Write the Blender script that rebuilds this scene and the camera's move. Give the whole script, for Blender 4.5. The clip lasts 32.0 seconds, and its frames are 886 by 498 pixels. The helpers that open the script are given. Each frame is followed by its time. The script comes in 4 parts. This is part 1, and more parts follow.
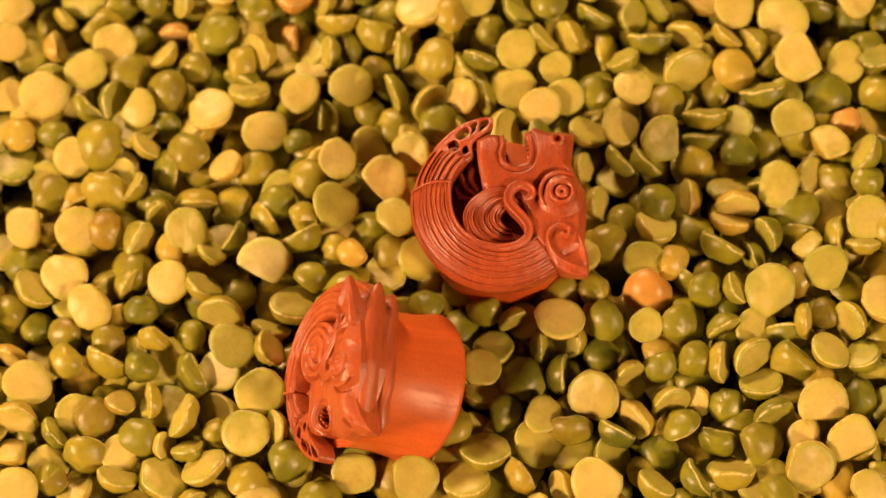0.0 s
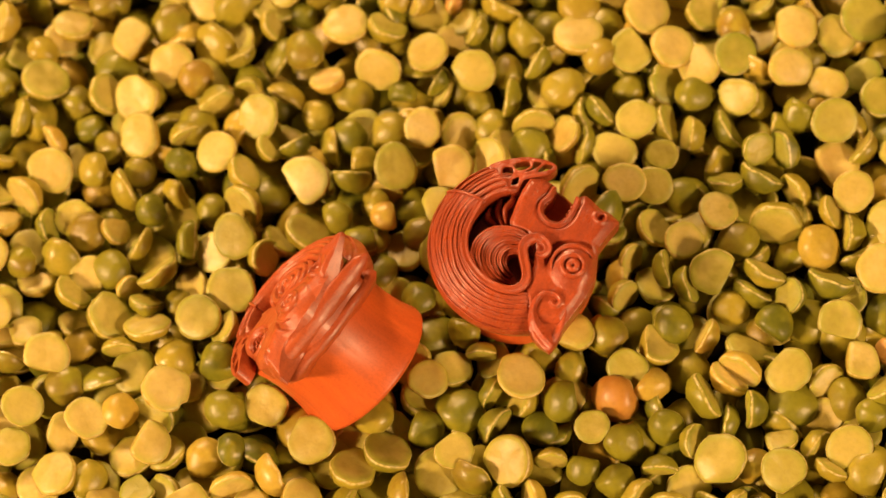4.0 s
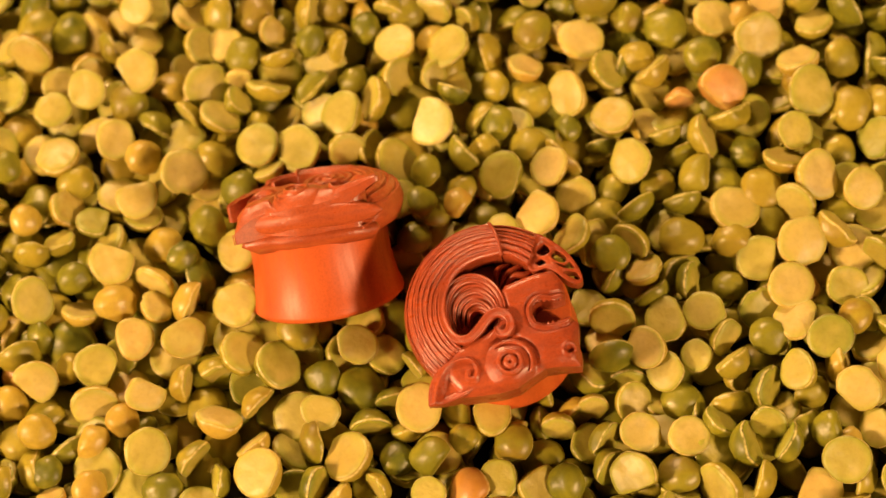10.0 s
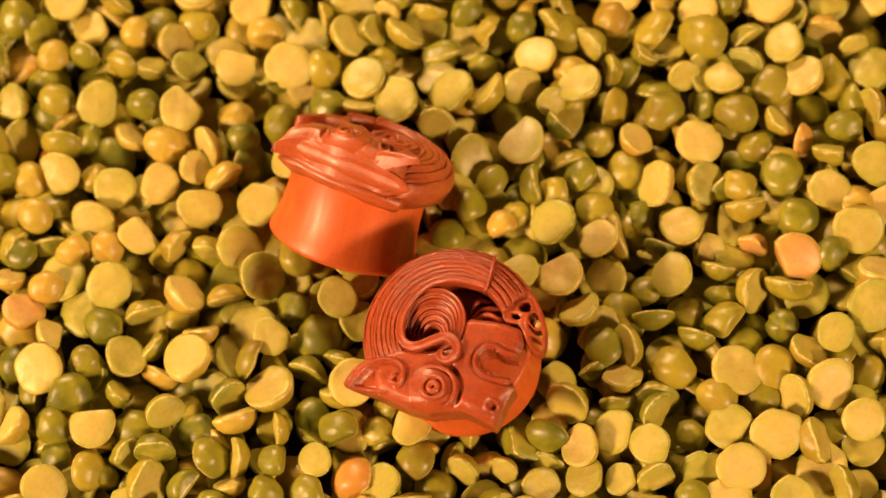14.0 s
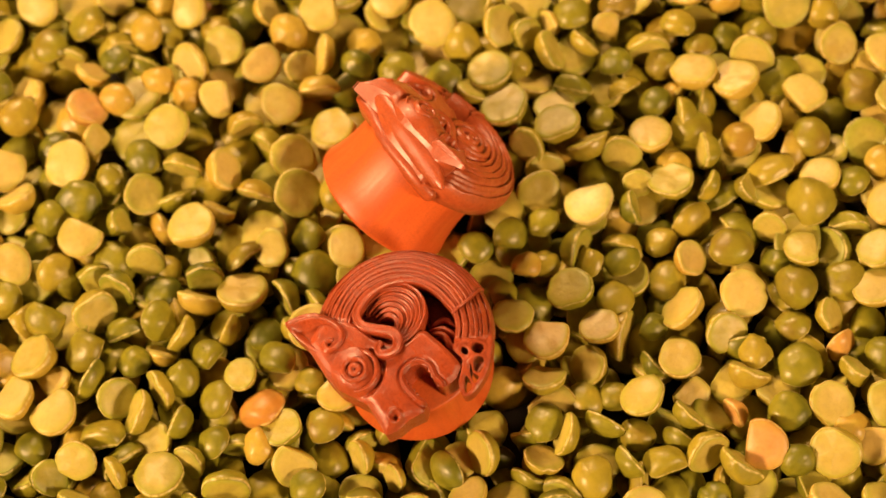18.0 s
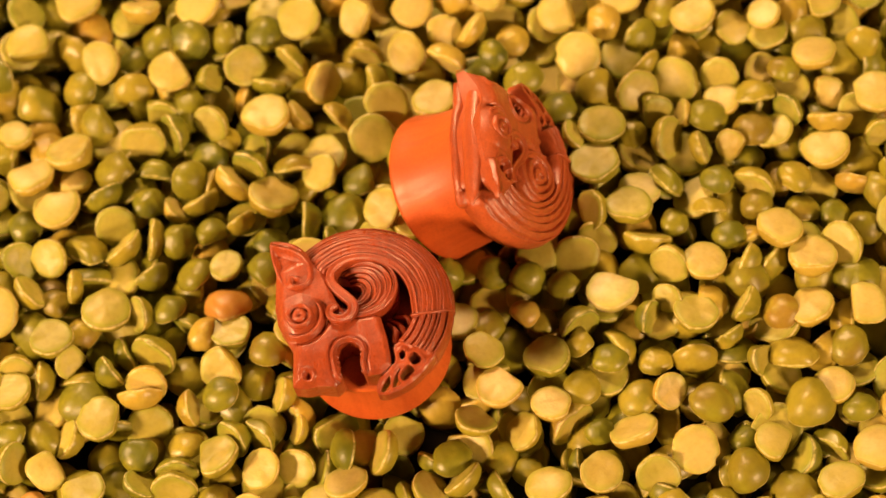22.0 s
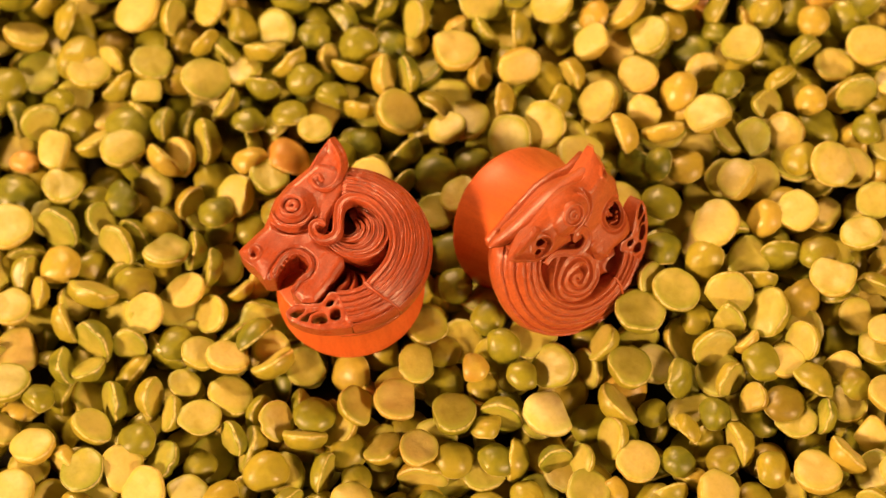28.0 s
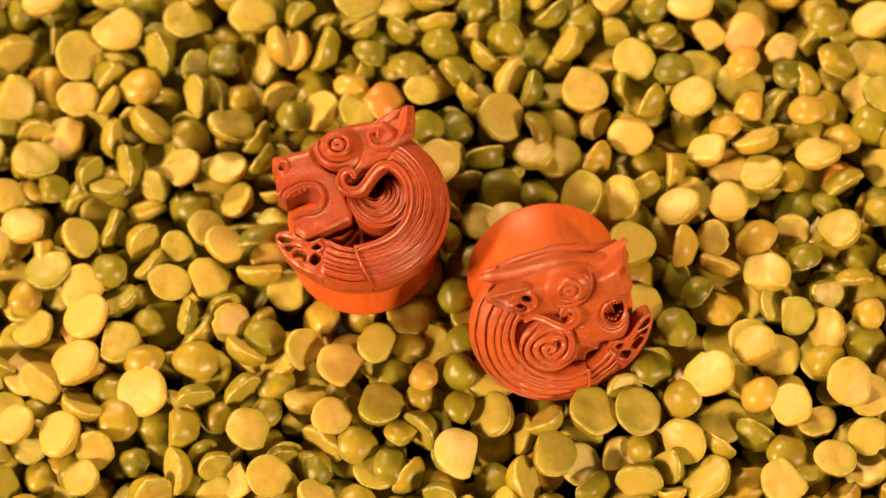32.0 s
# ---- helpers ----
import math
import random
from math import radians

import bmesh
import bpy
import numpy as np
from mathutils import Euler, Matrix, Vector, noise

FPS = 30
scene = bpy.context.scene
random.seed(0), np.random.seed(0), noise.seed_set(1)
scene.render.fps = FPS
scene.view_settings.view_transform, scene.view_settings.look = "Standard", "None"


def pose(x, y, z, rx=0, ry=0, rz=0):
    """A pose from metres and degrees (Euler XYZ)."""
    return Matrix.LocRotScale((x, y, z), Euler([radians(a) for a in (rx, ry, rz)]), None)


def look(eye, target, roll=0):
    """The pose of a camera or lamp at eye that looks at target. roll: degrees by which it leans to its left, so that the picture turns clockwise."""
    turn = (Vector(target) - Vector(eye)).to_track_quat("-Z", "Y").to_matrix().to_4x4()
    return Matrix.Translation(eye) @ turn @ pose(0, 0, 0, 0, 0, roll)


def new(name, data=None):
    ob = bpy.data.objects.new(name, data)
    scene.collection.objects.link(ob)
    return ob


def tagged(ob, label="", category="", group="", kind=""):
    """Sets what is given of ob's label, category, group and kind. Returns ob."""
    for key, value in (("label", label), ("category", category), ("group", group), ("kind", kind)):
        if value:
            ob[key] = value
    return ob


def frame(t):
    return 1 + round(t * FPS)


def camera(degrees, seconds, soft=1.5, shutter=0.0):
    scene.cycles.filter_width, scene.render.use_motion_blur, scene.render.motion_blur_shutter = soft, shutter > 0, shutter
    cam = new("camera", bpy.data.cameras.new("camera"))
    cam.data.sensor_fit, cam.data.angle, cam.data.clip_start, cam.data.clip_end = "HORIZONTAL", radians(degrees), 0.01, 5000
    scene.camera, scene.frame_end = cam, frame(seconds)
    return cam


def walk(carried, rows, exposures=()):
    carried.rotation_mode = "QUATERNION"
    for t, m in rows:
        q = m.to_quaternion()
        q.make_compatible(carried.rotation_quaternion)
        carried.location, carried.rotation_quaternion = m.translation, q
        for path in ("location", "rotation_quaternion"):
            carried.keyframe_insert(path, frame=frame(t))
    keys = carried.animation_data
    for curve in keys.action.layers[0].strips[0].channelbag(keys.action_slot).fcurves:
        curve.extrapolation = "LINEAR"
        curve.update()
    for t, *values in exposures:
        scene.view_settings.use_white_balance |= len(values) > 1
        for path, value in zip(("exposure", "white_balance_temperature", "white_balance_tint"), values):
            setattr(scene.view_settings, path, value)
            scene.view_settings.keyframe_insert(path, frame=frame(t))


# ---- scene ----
MM = 0.001

# camera: stands still over the turning dish
cam = camera(22.4, 32.0)
EYE = (0.0018, -0.0988, 0.2816)
AIM = (0.0018, 0.00465, 0.0)
walk(cam, [(0.0, look(EYE, AIM, -10.02)), (32.0, look(EYE, AIM, -10.02))], [(0.0, -0.06), (20.0, -0.02), (25.0, 0.02), (28.0, 0.14), (32.0, 0.16)])
cam.data.dof.use_dof = True
cam.data.dof.focus_distance = 0.288
cam.data.dof.aperture_fstop = 16.0

# ---- light: three warm lamps round the dish, the rest is bounced by the room ----
world = bpy.data.worlds.new("room_air")
world.use_nodes = True
world.node_tree.nodes["Background"].inputs[0].default_value = (1.0, 0.72, 0.38, 1)
world.node_tree.nodes["Background"].inputs[1].default_value = 0.10
scene.world = world


def area_lamp(name, place, target, size, watts, colour):
    data = bpy.data.lights.new(name, "AREA")
    data.shape, data.size, data.energy, data.color = "DISK", size, watts, colour
    ob = new(name, data)
    ob.matrix_world = look(place, target)
    return ob


LAMP = (1.0, 0.605, 0.305)
area_lamp("lamp_beside", (-0.73, -0.17, 0.46), (0, 0, 0), 0.15, 14.0, LAMP)
area_lamp("lamp_behind", (-0.12, 0.58, 0.40), (0, 0, 0), 0.14, 6.0, LAMP)
area_lamp("lamp_before", (0.60, -0.60, 0.46), (0, 0, 0), 0.14, 10.5, LAMP)


# ---- materials ----
def material(name):
    m = bpy.data.materials.new(name)
    m.use_nodes = True
    nt = m.node_tree
    return m, nt, nt.nodes["Principled BSDF"]


def node(nt, kind, **inputs):
    n = nt.nodes.new(kind)
    for key, value in inputs.items():
        n.inputs[key.replace("_", " ")].default_value = value
    return n


def ramp(nt, source, stops):
    r = nt.nodes.new("ShaderNodeValToRGB")
    el = r.color_ramp.elements
    while len(el) < len(stops):
        el.new(0.5)
    for e, (at, col) in zip(el, stops):
        e.position, e.color = at, (*col, 1)
    nt.links.new(source, r.inputs[0])
    return r.outputs[0]


def mix(nt, fac, a, b, how="MIX"):
    n = nt.nodes.new("ShaderNodeMix")
    n.data_type, n.blend_type = "RGBA", how
    for i, v in ((0, fac), (6, a), (7, b)):
        if isinstance(v, (int, float)):
            n.inputs[i].default_value = v
        elif isinstance(v, tuple):
            n.inputs[i].default_value = (*v, 1)
        else:
            nt.links.new(v, n.inputs[i])
    return n.outputs[2]


def noise_tex(nt, scale, detail=3.0, rough=0.55, stretch=None, shift=None):
    co = nt.nodes.new("ShaderNodeTexCoord")
    out = co.outputs["Object"]
    if stretch:
        mp = nt.nodes.new("ShaderNodeMapping")
        mp.inputs["Scale"].default_value = stretch
        nt.links.new(out, mp.inputs["Vector"])
        out = mp.outputs[0]
    if shift is not None:
        add = nt.nodes.new("ShaderNodeVectorMath")
        add.operation = "ADD"
        comb = nt.nodes.new("ShaderNodeCombineXYZ")
        for i in range(3):
            nt.links.new(shift, comb.inputs[i])
        nt.links.new(out, add.inputs[0])
        nt.links.new(comb.outputs[0], add.inputs[1])
        out = add.outputs[0]
    n = node(nt, "ShaderNodeTexNoise", Scale=scale, Detail=detail, Roughness=rough)
    nt.links.new(out, n.inputs["Vector"])
    return n.outputs["Fac"]


def bump(nt, height, strength, distance, bsdf):
    b = node(nt, "ShaderNodeBump", Strength=strength, Distance=distance)
    nt.links.new(height, b.inputs["Height"])
    nt.links.new(b.outputs[0], bsdf.inputs["Normal"])


def pea_material(name, tones, blotch, rough, single, cut):
    """tones: four colours over which single peas vary; blotch: colour of soft patches; cut: the broken face, greener towards its pale edge."""
    m, nt, bsdf = material(name)
    if single:
        rnd = nt.nodes.new("ShaderNodeObjectInfo").outputs["Random"]
    else:
        rnd = nt.nodes.new("ShaderNodeNewGeometry").outputs["Random Per Island"]
    base = ramp(nt, rnd, list(zip((0.0, 0.4, 0.75, 1.0), tones)))
    far = nt.nodes.new("ShaderNodeMath")
    far.operation = "MULTIPLY"
    far.inputs[1].default_value = 0.7
    nt.links.new(rnd, far.inputs[0])
    wide = noise_tex(nt, 260, 2.0, 0.5, shift=far.outputs[0])
    fine = noise_tex(nt, 1500, 3.0, 0.6, shift=far.outputs[0])
    patch = ramp(nt, wide, [(0.42, (0, 0, 0)), (0.66, (1, 1, 1))])
    colour = mix(nt, patch, base, blotch)
    rim = nt.nodes.new("ShaderNodeAttribute")
    rim.attribute_name = "rim"
    rim = rim.outputs["Fac"]
    if cut:
        green = mix(nt, 1.0, colour, (0.80, 0.98, 0.55), "MULTIPLY")
        colour = mix(nt, ramp(nt, rim, [(0.62, (0, 0, 0)), (0.93, (0.8, 0.8, 0.8))]), colour, green)
    chip = mix(nt, 1.0, ramp(nt, rim, [(0.955, (0, 0, 0)), (0.99, (1, 1, 1))]), ramp(nt, fine, [(0.36, (0.15, 0.15, 0.15)), (0.58, (0.95, 0.95, 0.95))]), "MULTIPLY")
    colour = mix(nt, chip, colour, (0.66, 0.57, 0.22))
    speck = ramp(nt, fine, [(0.3, (0.66, 0.62, 0.46)), (0.55, (1, 1, 1))])
    colour = mix(nt, 0.28, colour, speck, "MULTIPLY")
    nt.links.new(colour, bsdf.inputs["Base Color"])
    bsdf.inputs["Subsurface Weight"].default_value = 0.2
    bsdf.inputs["Subsurface Radius"].default_value = (1.0, 0.8, 0.15)
    bsdf.inputs["Subsurface Scale"].default_value = 0.0007
    gloss = ramp(nt, wide, [(0.35, (rough + 0.10,) * 3), (0.65, (rough,) * 3)])
    nt.links.new(gloss, bsdf.inputs["Roughness"])
    mid = noise_tex(nt, 620, 2.0, 0.5, shift=far.outputs[0])
    both = nt.nodes.new("ShaderNodeMath")
    both.operation = "MULTIPLY_ADD"
    both.inputs[1].default_value = 2.2
    nt.links.new(mid, both.inputs[0])
    nt.links.new(fine, both.inputs[2])
    bump(nt, both.outputs[0], 0.24 if cut else 0.17, 0.0002, bsdf)
    return m


SKIN, CUT = {}, {}
TONES = {
    "green": (((0.105, 0.118, 0.006), (0.165, 0.168, 0.009), (0.225, 0.212, 0.013), (0.225, 0.160, 0.015)), (0.265, 0.250, 0.018)),
    "olive": (((0.215, 0.200, 0.013), (0.280, 0.250, 0.018), (0.345, 0.287, 0.024), (0.300, 0.192, 0.020)), (0.385, 0.315, 0.033)),
    "yellow": (((0.375, 0.285, 0.030), (0.440, 0.330, 0.040), (0.490, 0.355, 0.048), (0.430, 0.265, 0.036)), (0.500, 0.375, 0.060)),
    "orange": (((0.460, 0.215, 0.034), (0.500, 0.245, 0.042), (0.530, 0.285, 0.060), (0.490, 0.240, 0.046)), (0.540, 0.320, 0.080)),
    "pale": (((0.580, 0.490, 0.170), (0.600, 0.510, 0.180), (0.620, 0.520, 0.200), (0.600, 0.500, 0.170)), (0.500, 0.430, 0.110)),
}
FACES = {
    "green": (((0.265, 0.262, 0.030), (0.330, 0.308, 0.038), (0.395, 0.350, 0.052), (0.360, 0.275, 0.045)), (0.415, 0.360, 0.062)),
    "olive": (((0.330, 0.295, 0.040), (0.400, 0.345, 0.055), (0.465, 0.388, 0.076), (0.420, 0.310, 0.060)), (0.490, 0.410, 0.094)),
    "yellow": (((0.440, 0.355, 0.072), (0.500, 0.395, 0.092), (0.560, 0.440, 0.120), (0.520, 0.372, 0.095)), (0.580, 0.470, 0.145)),
    "orange": (((0.570, 0.285, 0.075), (0.610, 0.312, 0.092), (0.635, 0.355, 0.116), (0.600, 0.300, 0.090)), (0.640, 0.405, 0.145)),
    "pale": (((0.640, 0.560, 0.240), (0.660, 0.580, 0.260), (0.680, 0.590, 0.270), (0.660, 0.570, 0.250)), (0.580, 0.500, 0.170)),
}
for tone in TONES:
    for single in (True, False):
        SKIN[tone, single] = pea_material("pea_skin", *TONES[tone], 0.35, single, False)
        CUT[tone, single] = pea_material("pea_cut_face", *FACES[tone], 0.42, single, True)


def wood_material(name, dark, light, rough, along, relief, contrast, coat):
    m, nt, bsdf = material(name)
    wide = noise_tex(nt, 150, 3.0, 0.6, stretch=along)
    grain = noise_tex(nt, 1100, 4.0, 0.65, stretch=along)
    pores = noise_tex(nt, 3300, 3.0, 0.7)
    colour = ramp(nt, wide, [(0.3, dark), (0.7, light)])
    streak = ramp(nt, grain, [(0.36, (0.50, 0.40, 0.34)), (0.58, (1, 1, 1))])
    colour = mix(nt, contrast, colour, streak, "MULTIPLY")
    speck = ramp(nt, pores, [(0.38, (0.45, 0.34, 0.28)), (0.53, (1, 1, 1))])
    colour = mix(nt, contrast, colour, speck, "MULTIPLY")
    nt.links.new(colour, bsdf.inputs["Base Color"])
    gloss = ramp(nt, grain, [(0.3, (rough + 0.16,) * 3), (0.7, (rough,) * 3)])
    nt.links.new(gloss, bsdf.inputs["Roughness"])
    both = nt.nodes.new("ShaderNodeMath")
    both.operation = "ADD"
    nt.links.new(grain, both.inputs[0])
    nt.links.new(pores, both.inputs[1])
    bsdf.inputs["Coat Weight"].default_value = coat
    bsdf.inputs["Coat Roughness"].default_value = 0.23
    bump(nt, both.outputs[0], relief, 0.0002, bsdf)
    return m


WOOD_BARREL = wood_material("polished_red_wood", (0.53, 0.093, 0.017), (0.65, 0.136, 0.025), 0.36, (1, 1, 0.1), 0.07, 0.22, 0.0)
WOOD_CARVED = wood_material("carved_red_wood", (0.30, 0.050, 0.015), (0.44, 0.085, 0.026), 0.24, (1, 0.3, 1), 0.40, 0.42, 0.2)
WOOD_PALE = wood_material("carved_orange_wood", (0.37, 0.069, 0.019), (0.51, 0.116, 0.034), 0.27, (1, 0.3, 1), 0.36, 0.34, 0.18)


def plain_material(name, colour, rough, scale):
    m, nt, bsdf = material(name)
    n = noise_tex(nt, scale, 4.0, 0.6)
    dim = tuple(c * 0.75 for c in colour)
    nt.links.new(ramp(nt, n, [(0.3, dim), (0.7, colour)]), bsdf.inputs["Base Color"])
    bsdf.inputs["Roughness"].default_value = rough
    bump(nt, n, 0.1, 0.001, bsdf)
    return m


DISH = plain_material("glazed_dark_stoneware", (0.035, 0.025, 0.015), 0.4, 60)
TABLE = plain_material("brown_tabletop_wood", (0.16, 0.09, 0.04), 0.5, 12)
PLASTER = plain_material("beige_wall_plaster", (0.26, 0.225, 0.19), 0.8, 8)


# ---- mesh helpers ----
def finish(name, bm, mats, smooth=True):
    me = bpy.data.meshes.new(name)
    bmesh.ops.recalc_face_normals(bm, faces=bm.faces)
    for f in bm.faces:
        f.smooth = smooth
    bm.to_mesh(me)
    bm.free()
    for m in mats if isinstance(mats, (list, tuple)) else [mats]:
        me.materials.append(m)
    return me


def part(name, bm, mat, parent, label="", smooth=True):
    ob = new(name, finish(name, bm, mat, smooth))
    ob.parent = parent
    if label:
        tagged(ob, label)
    return ob


def lathe(bm, rings, segs=64):
    """Rings of (radius, z) turned about z; a zero radius closes the form."""
    last = None
    for r, z in rings:
        if r < 1e-9:
            row = [bm.verts.new((0, 0, z))]
        else:
            row = [bm.verts.new((r * math.cos(k * math.tau / segs), r * math.sin(k * math.tau / segs), z)) for k in range(segs)]
        if last:
            for k in range(segs):
                a, b = last[k % len(last)], last[(k + 1) % len(last)]
                c, d = row[(k + 1) % len(row)], row[k % len(row)]
                corner = list(dict.fromkeys((a, b, c, d)))
                if len(corner) > 2:
                    bm.faces.new(corner)
        last = row
    return bm


def slab(bm, outline, z0, z1, bevel, foot=1.0):
    """A solid with the given outline (counted round), its upper edge bevelled, its foot drawn in."""
    n = len(outline)
    pts = [Vector((x, y)) for x, y in outline]
    area = sum(pts[i - 1].x * pts[i].y - pts[i].x * pts[i - 1].y for i in range(n))
    if area < 0:
        pts.reverse()
    mid = sum(pts, Vector((0, 0))) / n

    def ring(inset, z, scale=1.0):
        row = []
        for i in range(n):
            a, b, c = pts[i - 1], pts[i], pts[(i + 1) % n]
            t = ((b - a).normalized() + (c - b).normalized())
            t = t.normalized() if t.length > 1e-6 else (c - b).normalized()
            q = b + Vector((-t.y, t.x)) * inset
            q = mid + (q - mid) * scale
            row.append(bm.verts.new((q.x, q.y, z)))
        return row

    rows = [ring(0, z0, foot), ring(0, z1 - bevel), ring(bevel * 0.3, z1 - bevel * 0.3), ring(bevel, z1)]
    for a, b in zip(rows, rows[1:]):
        for i in range(n):
            bm.faces.new((a[i - 1], a[i], b[i], b[i - 1]))
    bm.faces.new(rows[-1])
    bm.faces.new(list(reversed(rows[0])))
    return bm


def smooth_path(pts, steps=6, closed=False):
    out, n = [], len(pts)
    pts = [Vector(p) for p in pts]
    for i in range(n if closed else n - 1):
        if closed:
            a, b, c, d = pts[i - 1], pts[i], pts[(i + 1) % n], pts[(i + 2) % n]
        else:
            a, b, c, d = pts[max(i - 1, 0)], pts[i], pts[i + 1], pts[min(i + 2, n - 1)]
        for k in range(steps):
            t = k / steps
            out.append(0.5 * (2 * b + (c - a) * t + (2 * a - 5 * b + 4 * c - d) * t * t + (3 * b - a - 3 * c + d) * t**3))
    if not closed:
        out.append(pts[-1])
    return out


def tube(bm, path, radius, segs=8, high=1.0, closed=False):
    """A rod along the path; radius may be a function of 0..1; high stretches it upwards."""
    rows, n = [], len(path)
    for i, p in enumerate(path):
        a = path[i - 1] if (i or closed) else p
        b = path[(i + 1) % n] if (i < n - 1 or closed) else p
        t = (b - a).normalized()
        side = t.cross(Vector((0, 0, 1))).normalized()
        up = side.cross(t).normalized()
        r = radius(i / (n - 1)) if callable(radius) else radius
        rows.append([bm.verts.new(p + side * (r * math.cos(k * math.tau / segs)) + up * (r * high * math.sin(k * math.tau / segs))) for k in range(segs)])
    pairs = list(zip(rows, rows[1:])) + ([(rows[-1], rows[0])] if closed else [])
    for a, b in pairs:
        for k in range(segs):
            bm.faces.new((a[k - 1], a[k], b[k], b[k - 1]))
    if not closed:
        bm.faces.new(rows[0])
        bm.faces.new(list(reversed(rows[-1])))
    return bm


# ---- the room: table, walls, ceiling ----
def box_mesh(bm, lo, hi):
    v = [bm.verts.new((x, y, z)) for x in (lo[0], hi[0]) for y in (lo[1], hi[1]) for z in (lo[2], hi[2])]
    for f in ((0, 1, 3, 2), (4, 6, 7, 5), (0, 4, 5, 1), (2, 3, 7, 6), (0, 2, 6, 4), (1, 5, 7, 3)):
        bm.faces.new([v[i] for i in f])
    return bm


def structure(name, lo, hi, mat, label):
    ob = new(name, finish(name, box_mesh(bmesh.new(), lo, hi), mat, False))
    return tagged(ob, label, name.split("_")[0], kind="structure")


TOP = -0.0165
structure("tabletop", (-1.9, -1.9, TOP - 0.03), (1.9, 1.9, TOP), TABLE, "dark brown wooden tabletop under the dish of peas")
structure("wall_north", (-1.9, 1.902, TOP - 0.03), (1.9, 1.96, 2.0), PLASTER, "plain dim beige plaster wall behind the table")
structure("wall_south", (-1.9, -1.96, TOP - 0.03), (1.9, -1.902, 2.0), PLASTER, "plain dim beige plaster wall behind the camera")
structure("wall_west", (-1.96, -1.96, TOP - 0.03), (-1.903, 1.96, 2.0), PLASTER, "plain dim beige plaster wall beside the lamp")
structure("wall_east", (1.903, -1.96, TOP - 0.03), (1.96, 1.96, 2.0), PLASTER, "plain dim beige plaster wall opposite the lamp")
structure("ceiling", (-1.96, -1.96, 2.003), (1.96, 1.96, 2.04), PLASTER, "plain dim beige ceiling over the table")

# ---- the turning dish ----
dish = tagged(new("dish"), "round dark stoneware dish filled with split peas", "dish")
rings = [(0, -16.2), (60, -16.2), (84, -15.0), (92, -8), (94.5, -1), (95.5, 0.6), (94.8, 1.2), (93.2, 0.6), (90, -7), (82, -12.5), (60, -13.4), (0, -13.4)]
part("bowl", lathe(bmesh.new(), [(r * MM, z * MM) for r, z in rings], 96), DISH, dish)


# ---- split peas ----
def pea_shape(rng, whole=False, segs=24):
    """Points, faces and slots of one split pea: cut face up at z 0, dome below; in millimetres at unit size."""
    ovalness = rng.uniform(0.86, 1.0)
    notch_at, notch = rng.uniform(0, math.tau), rng.choice((0, 0, 0.05, 0.08, 0.12, 0.2))
    chop_at, chop = rng.uniform(0, math.tau), rng.choice((2.0, 2.0, 2.0, 0.85, 0.72, 0.5))
    corners, corner_at, cornered = rng.choice((3, 4, 5, 6)), rng.uniform(0, math.tau), rng.uniform(0.0, 0.024)
    deep = rng.uniform(0.85, 1.08)
    dish_in = rng.uniform(-0.13, 0.03)
    seed = Vector((rng.uniform(0, 50), rng.uniform(0, 50), rng.uniform(0, 50)))
    prof = [(0.5, -dish_in * 0.75), (0.82, -dish_in * 0.3), (0.945, -0.015), (0.995, -0.085), (1.0, -0.22), (0.90, -0.49), (0.68, -0.72), (0.36, -0.87)]
    if whole:
        prof = [(0.34, 0.80), (0.66, 0.70), (0.88, 0.45), (0.99, 0.14), (0.955, 0.02), (0.99, -0.10), (0.90, -0.50), (0.66, -0.80), (0.34, -0.93)]
    top = -dish_in if not whole else 0.84
    pts = [(0.0, 0.0, top)]
    for r, z in prof:
        for k in range(segs):
            a = k * math.tau / segs
            pts.append((r * math.cos(a), r * math.sin(a), z))
    pts.append((0.0, 0.0, -0.90 if not whole else -0.98))
    out = []
    for x, y, z in pts:
        a = math.atan2(y, x) - notch_at
        a = (a + math.pi) % math.tau - math.pi
        dent = (1 - notch * math.exp(-(a / 0.2) ** 2)) * (1 + cornered * math.cos(corners * (a - corner_at)))
        lump = 1 + 0.09 * noise.noise(Vector((x, y, z)) * 0.8 + seed) + 0.045 * noise.noise(Vector((x, y, 0.5 * z)) * 2.4 + seed)
        tilt = 0.09 * noise.noise(Vector((x * 1.6, y * 1.6, 3)) + seed)
        x, y, z = x * dent * lump, y * dent * lump * ovalness, z * deep * lump + tilt
        over = x * math.cos(chop_at) + y * math.sin(chop_at) - chop + 0.1 * z
        if over > 0:
            x, y = x - 0.9 * over * math.cos(chop_at), y - 0.9 * over * math.sin(chop_at)
        out.append((x, y, z))
    faces, slots = [], []
    rows = len(prof)
    for k in range(segs):
        faces.append((0, 1 + k, 1 + (k + 1) % segs))
        slots.append(0 if whole else 1)
    for r in range(rows - 1):
        for k in range(segs):
            a, b = 1 + r * segs + k, 1 + r * segs + (k + 1) % segs
            faces.append((a, a + segs, b + segs, b))
            slots.append(1 if (r < 2 and not whole) else 0)
    last = 1 + (rows - 1) * segs
    for k in range(segs):
        faces.append((last + k, len(out) - 1, last + (k + 1) % segs))
        slots.append(0)
    rims = [0.0]
    for row, (r, z) in enumerate(prof):
        rims += [0.0 if whole else r if row < 3 else 1.0 if row == 3 else 0.93 if row == 4 else 0.6] * segs
    return np.array(out), faces, slots, rims + [0.0]


rng = random.Random(11)
SHAPES = [pea_shape(rng) for _ in range(14)] + [pea_shape(rng, True) for _ in range(3)]
UNIT = 3.2  # half the width of a pea, in millimetres


